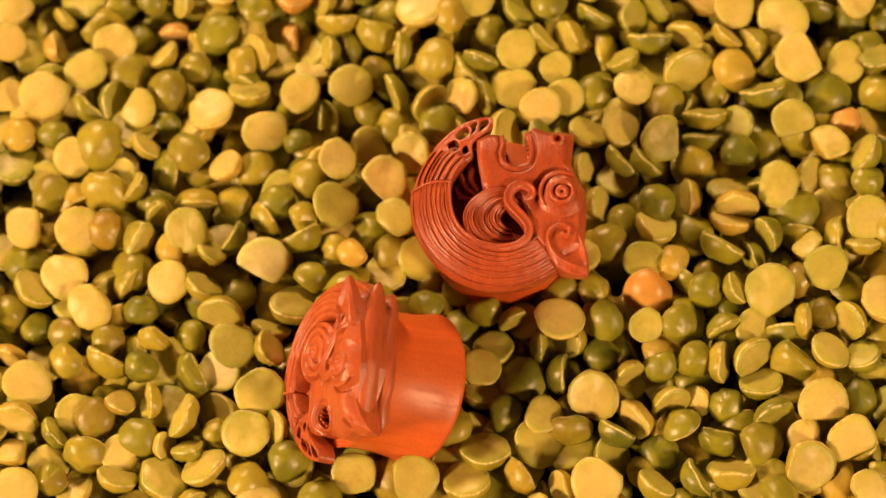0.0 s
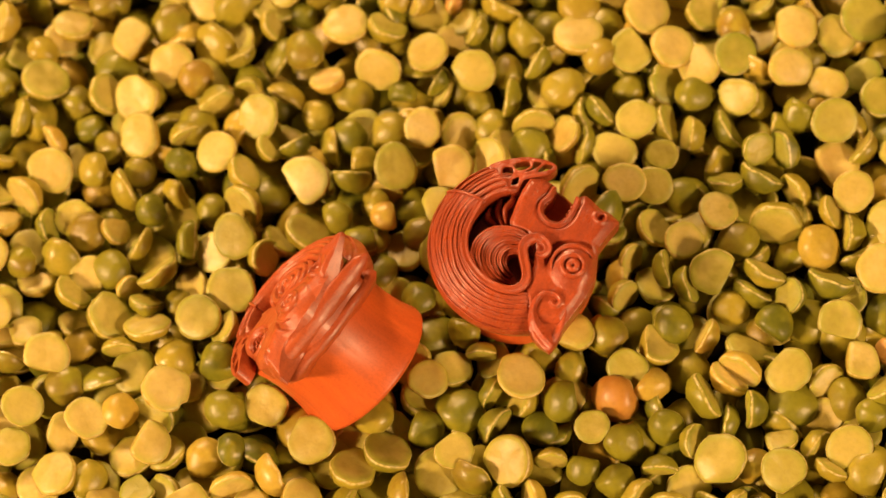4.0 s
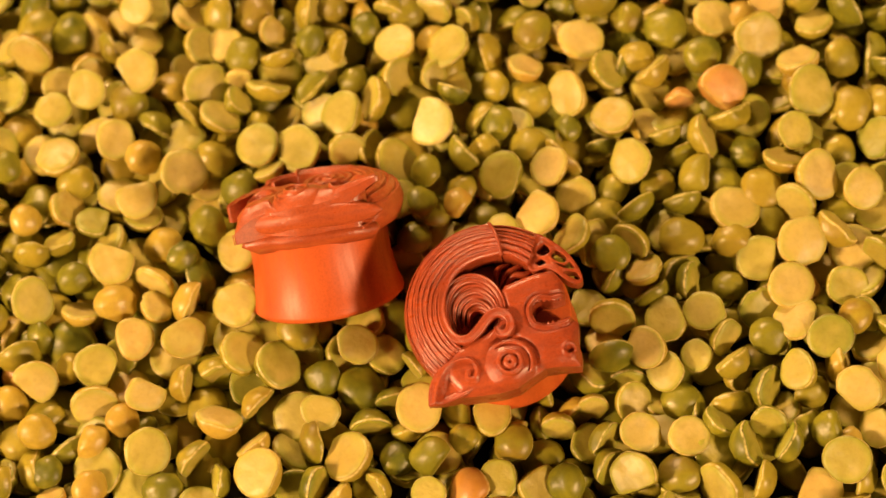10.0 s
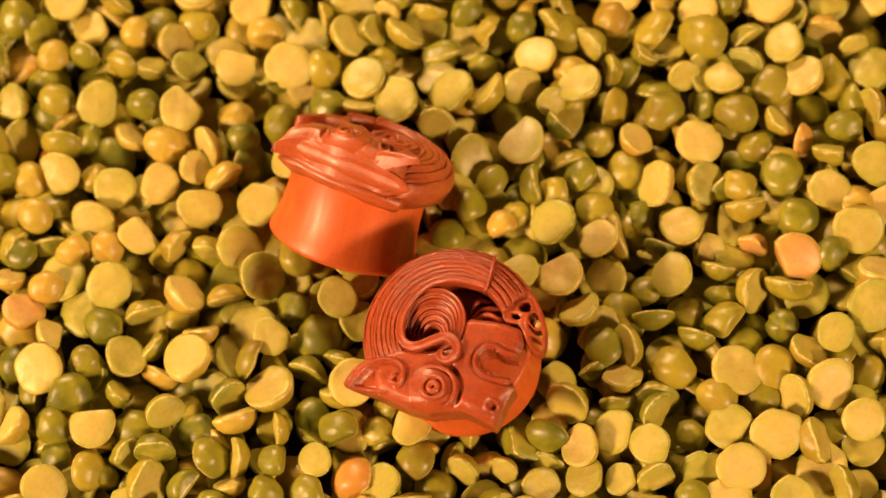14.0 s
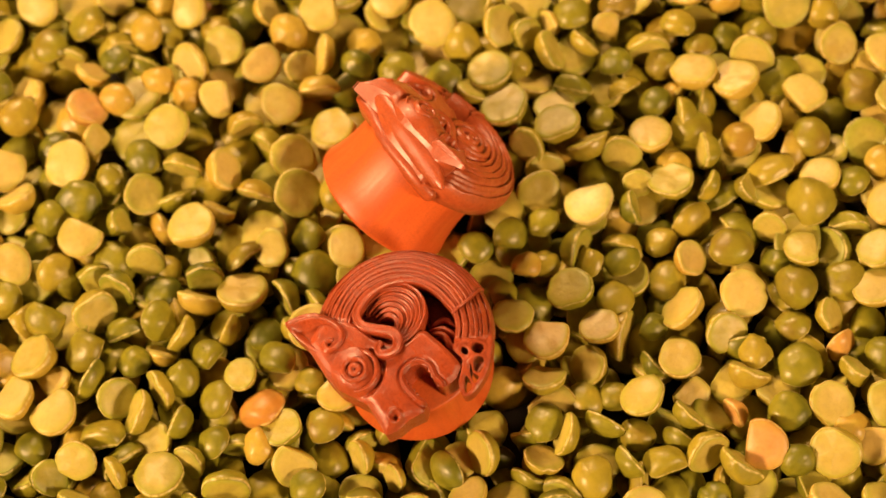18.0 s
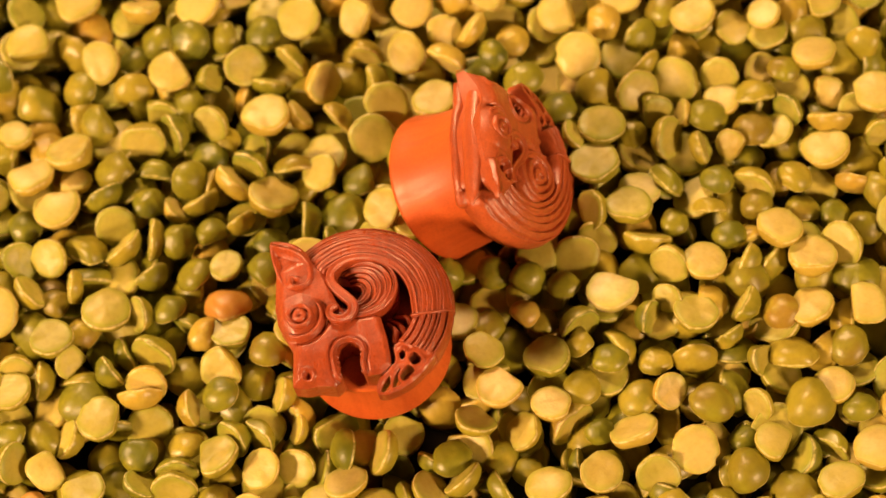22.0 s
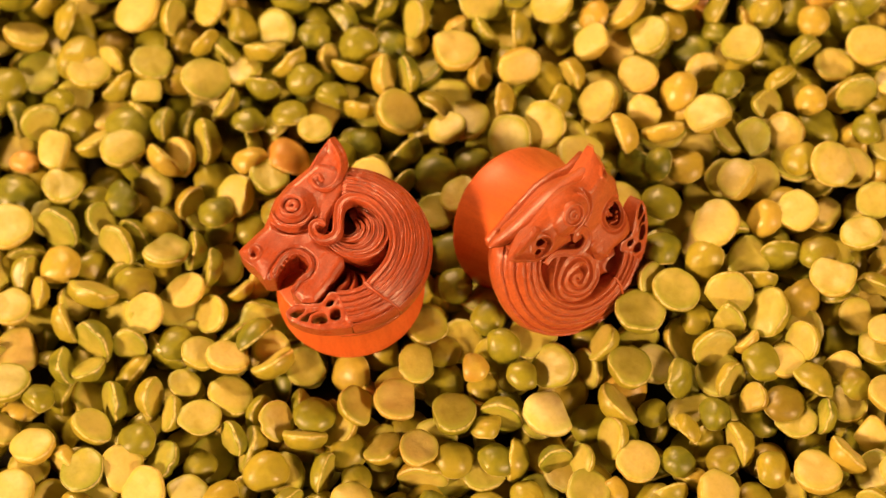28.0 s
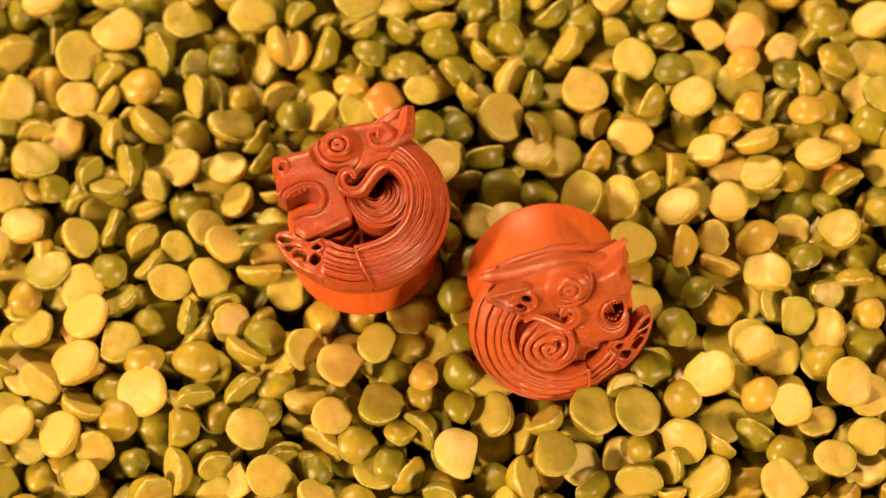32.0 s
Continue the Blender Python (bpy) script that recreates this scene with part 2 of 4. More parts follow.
def pea_meshes():
    made = {}
    for tone in TONES:
        for i, (pts, faces, slots, rims) in enumerate(SHAPES):
            me = bpy.data.meshes.new("split_pea")
            me.from_pydata([tuple(p) for p in pts * (UNIT * MM)], [], faces)
            me.polygons.foreach_set("material_index", slots)
            me.polygons.foreach_set("use_smooth", [True] * len(faces))
            me.attributes.new("rim", "FLOAT", "POINT").data.foreach_set("value", rims)
            me.materials.append(SKIN[tone, True])
            me.materials.append(CUT[tone, True])
            me.update()
            made[tone, i] = me
    return made


PEA = pea_meshes()
bed = tagged(new("pea_bed"), "bed of green and yellow dried split peas filling the dish", "split peas")
PLACED = []  # x, y, z, reach of every pea, in millimetres
SINGLE = []
HEAPED = []


def turn_to(face, spin):
    """A turn that brings +z to the way face, and spins about it."""
    return Vector(face).to_track_quat("Z", "Y").to_matrix() @ Matrix.Rotation(spin, 3, "Z")


def upright(axis, right):
    """A turn whose z is the axis and whose x lies nearest to right."""
    z = Vector(axis).normalized()
    x = Vector(right)
    x = (x - z * x.dot(z)).normalized()
    return Matrix((x, z.cross(x), z)).transposed().to_4x4()


PLUG_STANDING = Matrix.Translation((10.2 * MM, 5.0 * MM, 13.6 * MM)) @ upright((0.03, -0.07, 1.0), (0.985, -0.163, -0.06))
PLUG_LEANING = Matrix.Translation((-16.1 * MM, -11.28 * MM, 7.6 * MM)) @ upright((-0.782, 0.165, 0.600), (-0.568, 0.188, -0.801))


def in_plug(x, y, z, room):
    for m in (PLUG_STANDING, PLUG_LEANING):
        p = m.inverted() @ Vector((x * MM, y * MM, z * MM)) / MM
        if -15.7 - room < p.z < 0 and math.hypot(p.x, p.y) < (9.7 if p.z < -4 else 11.4) + room:
            return True
    return False


def pea(tone, x, y, z, size, fx, fy, fz, shape=None):
    """One split pea: its middle in millimetres, its size, and the way that its cut face looks. Past 300 they join the heap."""
    if in_plug(x, y, z, 0.3):
        return
    r = random.Random(len(PLACED) * 7 + 3)
    i = r.randrange(14) if shape is None else shape
    m = turn_to((fx, fy, fz), r.uniform(0, math.tau))
    PLACED.append((x, y, z, size))
    if len(SINGLE) >= 300:
        HEAPED.append((tone, i, x, y, z, size, m))
        return
    ob = new("split_pea", PEA[tone, i])
    mid = Vector((x, y, z)) + m @ Vector((0, 0, 0.42 * UNIT * size))
    ob.matrix_basis = Matrix.LocRotScale(mid * MM, m.to_quaternion(), (size, size, size))
    ob.parent = bed
    if tone == "orange" or i > 13:
        tagged(ob, "orange-tan split pea" if tone == "orange" else "whole green pea with a seam")
    SINGLE.append(ob)


# the peas that lie on top, one by one
pea("green", -1.9, -1.7, -2.2, 0.78, 0.11, -0.33, -0.94)
pea("green", 5.7, -4.6, -0.9, 0.75, 0.16, 0.57, -0.81)
pea("green", -8.3, -0.2, -2.2, 0.78, 0.32, -0.04, -0.95)
pea("green", -5.2, 6.6, -2.5, 0.80, -0.03, 0.23, -0.97)
pea("green", 9.2, -6.1, -1.2, 0.70, 0.32, -0.95, 0.02)
pea("olive", -3.7, 10.7, -1.2, 0.89, -0.05, -0.11, 0.99)
pea("green", -11.9, 2.9, -0.8, 0.82, 0.02, -0.59, -0.81)
pea("yellow", -10.1, 6.9, -1.0, 0.68, -0.13, 0.16, -0.98)
pea("olive", -12.6, 8.1, -2.1, 0.68, 0.16, 0.37, -0.92)
pea("green", 11.8, -10.4, -2.8, 0.81, 0.97, -0.22, 0.10)
pea("yellow", -4.5, 16.2, -1.0, 1.07, -0.00, -0.35, 0.94)
pea("green", -16.6, 4.2, -1.0, 0.75, 0.04, 0.32, -0.95)
pea("green", -11.7, 14.1, -1.0, 1.06, 0.20, -0.40, 0.90)
pea("green", -16.6, 9.9, -1.8, 0.98, -0.34, 0.91, 0.24)
pea("green", 5.7, -18.7, -2.5, 0.85, -0.04, 0.44, -0.90)
pea("olive", 19.7, 0.6, -1.6, 0.91, -0.18, 0.05, 0.98)
pea("olive", 0.1, 19.8, -1.3, 0.97, -0.43, -0.53, 0.73)
pea("green", 13.8, -14.4, -3.1, 0.95, 0.97, -0.22, 0.10)
pea("olive", -16.2, 12.6, -0.8, 0.75, -0.32, 0.57, -0.76)
pea("olive", 21.1, -3.8, -2.4, 0.72, -0.39, 0.27, -0.88)
pea("olive", 10.7, -20.2, -1.4, 0.86, 0.27, -0.01, 0.96)
pea("yellow", -10.2, 20.6, -0.7, 0.92, -0.00, -0.41, 0.91)
pea("pale", -22.4, 7.6, -0.9, 1.10, -0.01, -0.33, 0.94)
pea("olive", -6.1, 22.5, -3.0, 0.90, 0.56, -0.38, 0.73)
pea("green", 21.8, -9.0, -0.7, 0.94, -0.10, 0.42, -0.90)
pea("green", 4.2, 23.2, -0.8, 0.85, -0.01, 0.35, -0.94)
pea("olive", -15.0, 18.5, -1.2, 0.92, 0.17, 0.34, -0.92)
pea("green", 20.1, -12.9, -2.2, 0.78, -0.01, -0.00, -1.00)
pea("olive", 12.2, 20.5, -1.4, 1.04, 0.80, -0.41, 0.43)
pea("green", 23.8, 1.8, -1.2, 0.87, 0.10, 0.33, -0.94)
pea("olive", -23.6, -4.6, -1.2, 0.86, 0.81, 0.11, 0.57)
pea("olive", 2.6, -24.0, -1.9, 1.10, 0.15, 0.63, 0.76)
pea("olive", 23.2, 8.5, -2.9, 0.76, 0.85, -0.31, 0.42)
pea("olive", -2.0, 24.9, -2.5, 0.85, -0.01, 0.08, -1.00)
pea("green", -19.5, 15.8, -1.0, 0.80, 0.03, 0.45, -0.89)
pea("green", 18.0, 18.2, -1.6, 0.99, -0.87, 0.30, -0.40)
pea("olive", 18.2, -18.6, -1.7, 1.15, -0.34, -0.38, 0.86)
pea("olive", 22.3, 13.8, -2.9, 0.68, 0.85, -0.31, 0.42)
pea("olive", -7.1, -25.7, -0.8, 1.07, 0.02, -0.27, 0.96)
pea("green", 14.0, -23.1, -1.7, 0.91, 0.13, 0.93, -0.34)
pea("olive", 3.3, 27.0, -1.5, 0.94, 0.44, -0.81, 0.39)
pea("olive", -25.3, -10.4, -0.8, 1.07, 0.01, -0.30, 0.95)
pea("olive", -14.7, -23.2, -2.1, 0.93, 0.03, -0.29, 0.96)
pea("olive", -0.3, -27.5, -1.2, 1.12, 0.00, 0.57, 0.82)
pea("olive", 22.9, -16.0, -1.3, 0.78, 0.30, -0.94, 0.19)
pea("olive", -4.9, 27.5, -2.3, 0.68, -0.05, 0.17, -0.98)
pea("green", 28.0, -1.4, -1.4, 0.89, -0.01, -0.30, 0.95)
pea("olive", 8.5, 26.8, -1.4, 0.86, -0.63, -0.16, 0.76)
pea("olive", -28.0, -3.2, -0.8, 1.04, 0.01, -0.37, 0.93)
pea("green", -25.6, 11.8, -1.4, 0.78, -0.76, 0.57, 0.30)
pea("olive", -23.8, -15.5, -1.6, 0.81, -0.75, -0.10, 0.65)
pea("olive", 5.9, -27.8, -1.4, 0.86, 0.88, 0.42, -0.21)
pea("orange", 27.8, -6.1, -1.9, 1.10, 0.09, 0.76, -0.64)
pea("olive", 26.5, -10.5, -1.1, 0.75, 0.01, -0.21, 0.98)
pea("olive", -28.8, 1.9, -1.9, 1.02, -0.35, -0.82, 0.45)
pea("green", -15.4, 24.9, -2.0, 0.68, 0.02, 0.02, -1.00)
pea("green", 11.4, 27.0, -3.0, 0.90, -0.93, -0.27, 0.26)
pea("green", -0.5, 29.4, -1.9, 0.91, -0.97, -0.22, 0.10)
pea("yellow", 18.2, 23.2, -1.1, 0.94, 0.07, -0.51, 0.86)
pea("green", 27.2, 13.0, -1.5, 0.86, 0.81, 0.47, 0.36)
pea("olive", 23.8, 18.5, -3.0, 0.90, 0.49, 0.33, 0.81)
pea("olive", 30.1, 2.6, -1.8, 0.99, 0.26, 0.45, 0.85)
pea("green", -11.1, 28.3, -2.9, 0.68, -0.97, 0.10, 0.22)
pea("olive", -21.6, 21.5, -2.4, 0.93, -0.06, 0.40, -0.91)
pea("green", -23.0, -20.4, -1.1, 0.94, -0.22, 0.50, -0.84)
pea("olive", -25.2, 17.6, -2.2, 0.71, -0.01, 0.35, -0.94)
pea("olive", -29.3, 10.1, -1.3, 0.68, 0.56, 0.45, 0.70)
pea("olive", 15.3, 27.1, -2.4, 1.01, -0.03, -0.34, 0.94)
pea("olive", -0.3, -31.5, -1.9, 0.91, 1.00, 0.07, 0.00)
pea("green", 19.7, -24.6, -1.4, 0.94, 0.64, 0.72, 0.26)
pea("green", 27.2, -16.2, -0.7, 0.75, 0.13, 0.29, -0.95)
pea("yellow", 31.6, -2.5, -0.9, 0.82, -0.14, 0.29, -0.95)
pea("olive", -31.2, 5.4, -1.4, 0.86, 0.60, 0.56, 0.57)
pea("olive", -27.6, -15.6, -1.0, 1.04, -0.12, -0.21, 0.97)
pea("olive", -6.9, 31.0, -0.7, 0.94, 0.09, -0.40, 0.91)
pea("yellow", 23.0, -22.3, -2.0, 0.97, -0.81, -0.45, 0.37)
pea("yellow", 12.0, -29.8, -2.6, 0.81, -0.85, -0.31, 0.42)
pea("green", 31.6, 6.2, -0.9, 0.82, -0.31, 0.33, -0.89)
pea("green", -19.4, -25.9, -0.9, 0.92, -0.29, 0.07, -0.95)
pea("olive", 22.1, 24.4, -2.1, 0.85, 0.01, -0.41, 0.91)
pea("green", 30.7, 12.3, -2.2, 0.86, 0.81, 0.47, 0.36)
pea("green", 31.2, -11.2, -1.0, 0.82, -0.39, 0.43, -0.81)
pea("green", -2.8, 33.0, -2.3, 0.78, -0.25, 0.23, -0.94)
pea("green", 11.3, 31.4, -1.6, 0.86, 0.50, 0.78, 0.38)
pea("yellow", -19.6, 27.0, -1.4, 1.02, 0.14, -0.69, 0.71)
pea("green", -33.4, -0.4, -2.2, 0.68, -0.04, 0.21, -0.98)
pea("olive", 5.5, 33.0, -0.7, 0.99, -0.08, 0.14, -0.99)
pea("yellow", 28.4, 17.9, -1.7, 0.91, 0.32, 0.06, 0.94)
pea("yellow", -25.4, 22.4, -1.6, 0.78, -0.38, 0.40, 0.83)
pea("olive", -13.8, 31.0, -0.7, 0.94, -0.15, -0.18, 0.97)
pea("yellow", -10.5, -32.2, -1.2, 0.99, 0.66, 0.74, -0.12)
pea("yellow", 16.0, -30.1, -0.8, 1.12, -0.00, -0.33, 0.94)
pea("yellow", 7.5, -33.4, -1.3, 0.97, -0.57, 0.44, 0.70)
pea("green", -16.3, -30.3, -1.0, 0.75, -0.56, -0.37, -0.74)
pea("olive", -5.3, -34.0, -0.8, 0.99, 0.31, 0.20, 0.93)
pea("olive", 27.5, -20.8, -2.2, 0.86, 0.26, -0.90, 0.36)
pea("olive", -31.5, -14.2, -2.3, 0.68, -0.35, -0.16, -0.92)
pea("olive", -31.9, 14.0, -0.6, 0.99, -0.11, -0.41, 0.90)
pea("green", -34.4, -6.1, -1.4, 0.91, 0.81, 0.45, -0.37)
pea("green", 1.2, 35.2, -1.3, 0.85, -0.98, 0.13, 0.14)
pea("green", 26.0, 24.2, -2.6, 0.90, -0.03, 0.42, -0.91)
pea("olive", -28.4, -21.5, -1.2, 0.97, -0.43, -0.53, -0.73)
pea("green", 31.6, -16.6, -2.1, 0.80, 0.39, 0.35, 0.85, 14)
pea("yellow", -35.2, 7.1, -1.0, 0.94, -0.15, -0.28, 0.95)
pea("olive", -30.3, 19.5, -2.7, 0.95, -0.17, -0.95, -0.26)
pea("olive", 16.7, 32.0, -0.7, 0.94, -0.03, -0.27, 0.96)
pea("green", 35.4, -7.4, -1.0, 0.80, -0.18, 0.61, -0.77)
pea("olive", 21.5, 29.0, -2.0, 0.71, -0.06, -0.40, 0.92)
pea("olive", 0.3, -36.4, -1.4, 0.86, 0.48, 0.88, 0.03)
pea("yellow", -11.8, 34.5, -2.9, 0.81, 0.11, 0.33, 0.94)
pea("olive", 36.2, 6.8, -2.8, 0.81, -0.95, 0.07, 0.30)
pea("green", 28.1, -24.1, -1.2, 0.91, 0.32, -0.71, -0.63)
pea("olive", 33.9, 15.3, -0.6, 1.04, 0.14, -0.51, 0.85)
pea("olive", 22.4, -29.7, -2.6, 0.68, -0.11, 0.24, -0.96)
pea("green", 25.1, -27.6, -2.1, 0.80, -0.03, 0.20, -0.98)
pea("olive", -35.4, -12.0, -1.6, 0.99, -0.72, 0.45, 0.53)
pea("olive", -8.7, 36.6, -1.1, 0.78, -0.93, 0.04, 0.38)
pea("yellow", -14.9, -34.8, -1.9, 0.91, 0.63, -0.69, 0.37)
pea("yellow", -11.0, -36.4, -1.6, 0.78, -0.08, 0.60, 0.79)
pea("yellow", 31.6, -21.1, -2.9, 0.68, -0.75, -0.35, 0.56)
pea("green", 36.3, -12.0, -1.6, 0.78, 0.32, -0.95, 0.02)
pea("yellow", -19.6, -32.8, -2.3, 0.90, -0.25, 0.25, -0.93)
pea("green", 38.2, -1.8, -1.5, 1.04, 0.64, 0.69, 0.34)
pea("olive", -38.3, -0.9, -1.2, 0.76, 0.26, 0.90, -0.36)
pea("green", -5.5, 38.0, -2.8, 0.81, -0.98, -0.13, -0.14)
pea("olive", -2.5, 38.4, -0.7, 0.92, 0.30, 0.33, -0.89)
pea("olive", 34.5, -17.2, -1.2, 0.91, 0.93, -0.27, 0.26)
pea("yellow", -27.9, -26.7, -0.6, 1.07, 0.29, 0.22, 0.93)
pea("olive", 20.2, 32.9, -1.5, 0.86, 0.77, 0.39, 0.51)
pea("olive", -21.0, 32.6, -1.5, 0.97, 0.15, 0.63, 0.76)
pea("olive", -33.7, -19.7, -1.2, 0.97, -0.30, 0.59, 0.75)
pea("green", -35.4, -16.7, -2.0, 0.86, 0.00, 0.86, 0.50)
pea("olive", 13.8, 36.7, -2.4, 0.75, -0.12, 0.13, -0.98)
pea("yellow", 31.4, 23.4, -1.4, 0.86, 0.09, 0.16, 0.98)
pea("olive", 37.7, 11.4, -2.2, 0.80, -0.05, 0.53, -0.84)
pea("olive", 10.1, -38.2, -1.5, 0.86, 0.85, 0.53, 0.02)
pea("olive", 38.9, -7.6, -1.5, 0.78, 0.81, 0.11, 0.57)
pea("olive", -35.3, 18.1, -1.4, 0.78, 0.30, -0.94, 0.19)
pea("olive", 23.2, -32.2, -1.3, 0.86, 0.60, 0.56, 0.57)
pea("green", -30.6, 25.6, -0.6, 0.99, 0.18, -0.01, -0.98)
pea("green", -39.7, 3.9, -1.0, 0.75, 0.00, 0.30, -0.95)
pea("olive", -39.3, -8.9, -1.2, 0.78, -0.95, 0.07, 0.30)
pea("yellow", 40.4, 1.7, -2.1, 0.89, 0.32, 0.71, 0.63)
pea("olive", 8.7, 39.5, -0.6, 0.89, -0.37, -0.10, -0.92)
pea("green", 35.2, 20.6, -1.1, 0.92, 0.20, 0.18, -0.96)
pea("green", -40.6, -4.0, -0.7, 0.75, -0.04, 0.29, -0.96)
pea("yellow", -26.4, 31.1, -1.6, 1.04, 0.00, 0.17, 0.99)
pea("yellow", -7.8, -40.2, -1.1, 0.92, 0.16, 0.09, 0.98)
pea("olive", 24.6, 32.8, -1.2, 0.89, -0.93, -0.27, 0.26)
pea("yellow", 4.6, 40.9, -1.5, 1.10, -0.13, 0.30, 0.94)
pea("yellow", 0.1, -41.2, -0.9, 0.89, 0.28, 0.30, 0.91)
pea("green", 34.4, -23.0, -1.2, 0.75, 0.24, 0.13, -0.96)
pea("green", 31.0, 27.7, -1.7, 0.81, -0.32, 0.71, 0.63)
pea("olive", -39.1, 14.4, -1.3, 0.91, 0.66, -0.70, 0.28)
pea("olive", -7.2, 41.0, -1.8, 0.98, 0.17, 0.89, 0.42)
pea("yellow", -39.3, -14.9, -2.5, 0.68, 0.85, -0.31, 0.42)
pea("green", 39.5, 14.3, -2.9, 0.90, 0.17, 0.89, 0.42)
pea("yellow", 41.9, 4.4, -1.1, 0.97, -0.15, -0.97, 0.18)
pea("olive", -41.3, 8.3, -1.4, 0.78, 0.74, -0.67, 0.03)
pea("green", 32.4, -27.7, -1.8, 0.84, 0.41, 0.73, -0.55)
pea("olive", 39.1, -16.9, -1.5, 0.99, 0.45, -0.75, 0.48)
pea("olive", 17.3, -39.1, -1.6, 0.94, -0.29, 0.36, 0.89)
pea("olive", -18.1, 38.8, -1.3, 0.91, -0.85, -0.31, 0.42)
pea("green", 28.4, -32.1, -1.3, 0.86, 0.93, 0.26, 0.28)
pea("yellow", -13.2, -40.9, -0.7, 0.94, -0.44, -0.28, -0.85)
pea("olive", -21.6, 37.2, -0.7, 0.82, 0.14, 0.37, -0.92)
pea("olive", -36.5, -22.8, -1.6, 0.78, 0.44, -0.89, 0.10)
pea("orange", -14.1, 40.8, -2.6, 0.68, 0.97, -0.22, 0.10)
pea("yellow", -27.2, -33.8, -1.2, 0.94, 0.34, 0.08, 0.94)
pea("olive", 40.0, 17.0, -1.4, 1.02, 0.17, 0.85, 0.50)
pea("olive", 12.2, 41.8, -1.2, 1.02, 0.14, -0.24, 0.96)
pea("green", -38.0, 21.4, -1.2, 0.78, -0.72, 0.45, 0.53)
pea("olive", 7.7, -43.3, -0.6, 1.02, 0.33, 0.10, 0.94)
pea("yellow", -19.3, -39.7, -0.7, 1.04, 0.25, 0.05, 0.97)
pea("green", -44.3, 0.8, -1.2, 0.75, -0.35, 0.19, -0.92)
pea("olive", 43.6, -8.7, -0.8, 1.07, -0.23, -0.27, 0.94)
pea("green", -42.5, -13.6, -1.0, 0.89, 0.20, 0.27, -0.94)
pea("olive", -39.9, -19.9, -2.0, 1.04, 0.49, 0.33, 0.81)
pea("green", 22.5, 38.7, -0.7, 0.82, -0.11, -0.20, -0.97)
pea("yellow", -32.5, -30.8, -1.2, 0.82, -0.28, -0.43, -0.86)
pea("green", 22.6, -38.6, -1.3, 0.76, -0.78, 0.47, 0.42)
pea("olive", -44.2, -8.3, -1.4, 0.73, 0.56, 0.45, 0.70)
pea("yellow", 2.7, -45.0, -0.8, 0.75, -0.54, -0.25, -0.81)
pea("green", 39.7, -21.3, -2.0, 0.91, 0.00, 0.64, 0.77)
pea("green", 43.7, 11.2, -0.7, 0.85, -0.07, 0.02, -1.00)
pea("green", 28.1, 35.4, -2.8, 0.95, 0.63, 0.65, 0.42)
pea("green", 13.5, -43.1, -0.8, 0.89, -0.14, 0.08, -0.99)
pea("green", -33.2, 30.9, -2.4, 0.68, 0.02, 0.42, -0.91)
pea("green", 45.4, -0.6, -1.3, 0.86, -0.93, -0.38, 0.05)
pea("olive", -45.5, -2.6, -1.8, 0.99, 0.63, 0.77, 0.10)
pea("green", 7.5, 45.0, -2.2, 0.83, -0.32, -0.14, -0.93)
pea("olive", -36.5, 27.5, -1.5, 0.78, 0.77, 0.39, 0.51)
pea("olive", -42.9, 16.1, -0.8, 0.82, -0.23, 0.35, -0.91)
pea("green", 35.0, 29.7, -1.3, 0.99, 0.17, 0.89, 0.42)
pea("olive", 3.1, 45.8, -1.1, 0.94, -0.13, 0.04, -0.99)
pea("green", -3.0, 46.1, -2.1, 0.72, -0.37, 0.00, -0.93)
pea("olive", -6.1, -46.0, -1.1, 0.99, 0.37, 0.05, 0.93)
pea("yellow", -46.2, 5.5, -0.8, 1.02, -0.09, -0.33, 0.94)
pea("olive", 33.3, -32.4, -1.6, 1.04, 0.17, 0.80, 0.57)
pea("olive", 39.1, 25.3, -1.4, 1.12, 0.24, -0.87, 0.43)
pea("yellow", 17.2, 43.4, -0.9, 1.04, 0.22, 0.20, 0.95)
pea("olive", -7.9, 46.3, -1.5, 1.07, -0.91, -0.04, 0.42)
pea("green", 40.2, -24.8, -1.2, 0.94, 0.30, -0.94, 0.19)
pea("yellow", -44.8, -15.0, -2.2, 0.85, 0.12, -0.21, 0.97)
pea("green", -27.9, 38.2, -2.3, 0.78, -0.05, 0.50, -0.87)
pea("green", 44.7, 15.7, -1.1, 0.76, -0.63, -0.37, 0.68)
pea("green", 33.0, 34.0, -1.1, 0.78, 0.63, -0.37, 0.68)
pea("green", -25.3, -40.3, -1.3, 0.86, -0.29, 0.36, 0.89)
pea("green", -31.9, 35.4, -1.0, 0.99, -0.26, 0.24, -0.94)
pea("orange", -12.6, 46.1, -1.0, 1.09, 0.46, 0.22, 0.86)
pea("olive", -42.8, 21.5, -1.7, 1.07, 0.17, 0.74, -0.65)
pea("yellow", -1.5, -47.9, -1.6, 1.04, 0.79, -0.11, 0.60)
pea("green", 19.2, -43.9, -0.7, 0.75, -0.69, -0.11, -0.72)
pea("yellow", 21.8, 42.7, -1.4, 1.02, -0.17, -0.04, 0.99)
pea("olive", 47.7, 5.7, -1.0, 1.02, -0.06, -0.21, 0.98)
pea("green", 37.9, -29.5, -0.9, 1.07, -0.32, 0.52, -0.79)
pea("olive", 47.7, -7.6, -2.0, 0.85, 0.08, 0.13, -0.99)
pea("olive", 44.4, -19.2, -1.7, 1.04, 0.32, 0.66, -0.68)
pea("yellow", -14.1, -46.4, -2.7, 0.81, -0.57, 0.44, 0.70)
pea("olive", 46.6, -13.6, -1.2, 0.78, 0.95, -0.25, 0.18)
pea("green", -47.6, -10.1, -1.0, 0.89, 0.03, 0.35, -0.94)
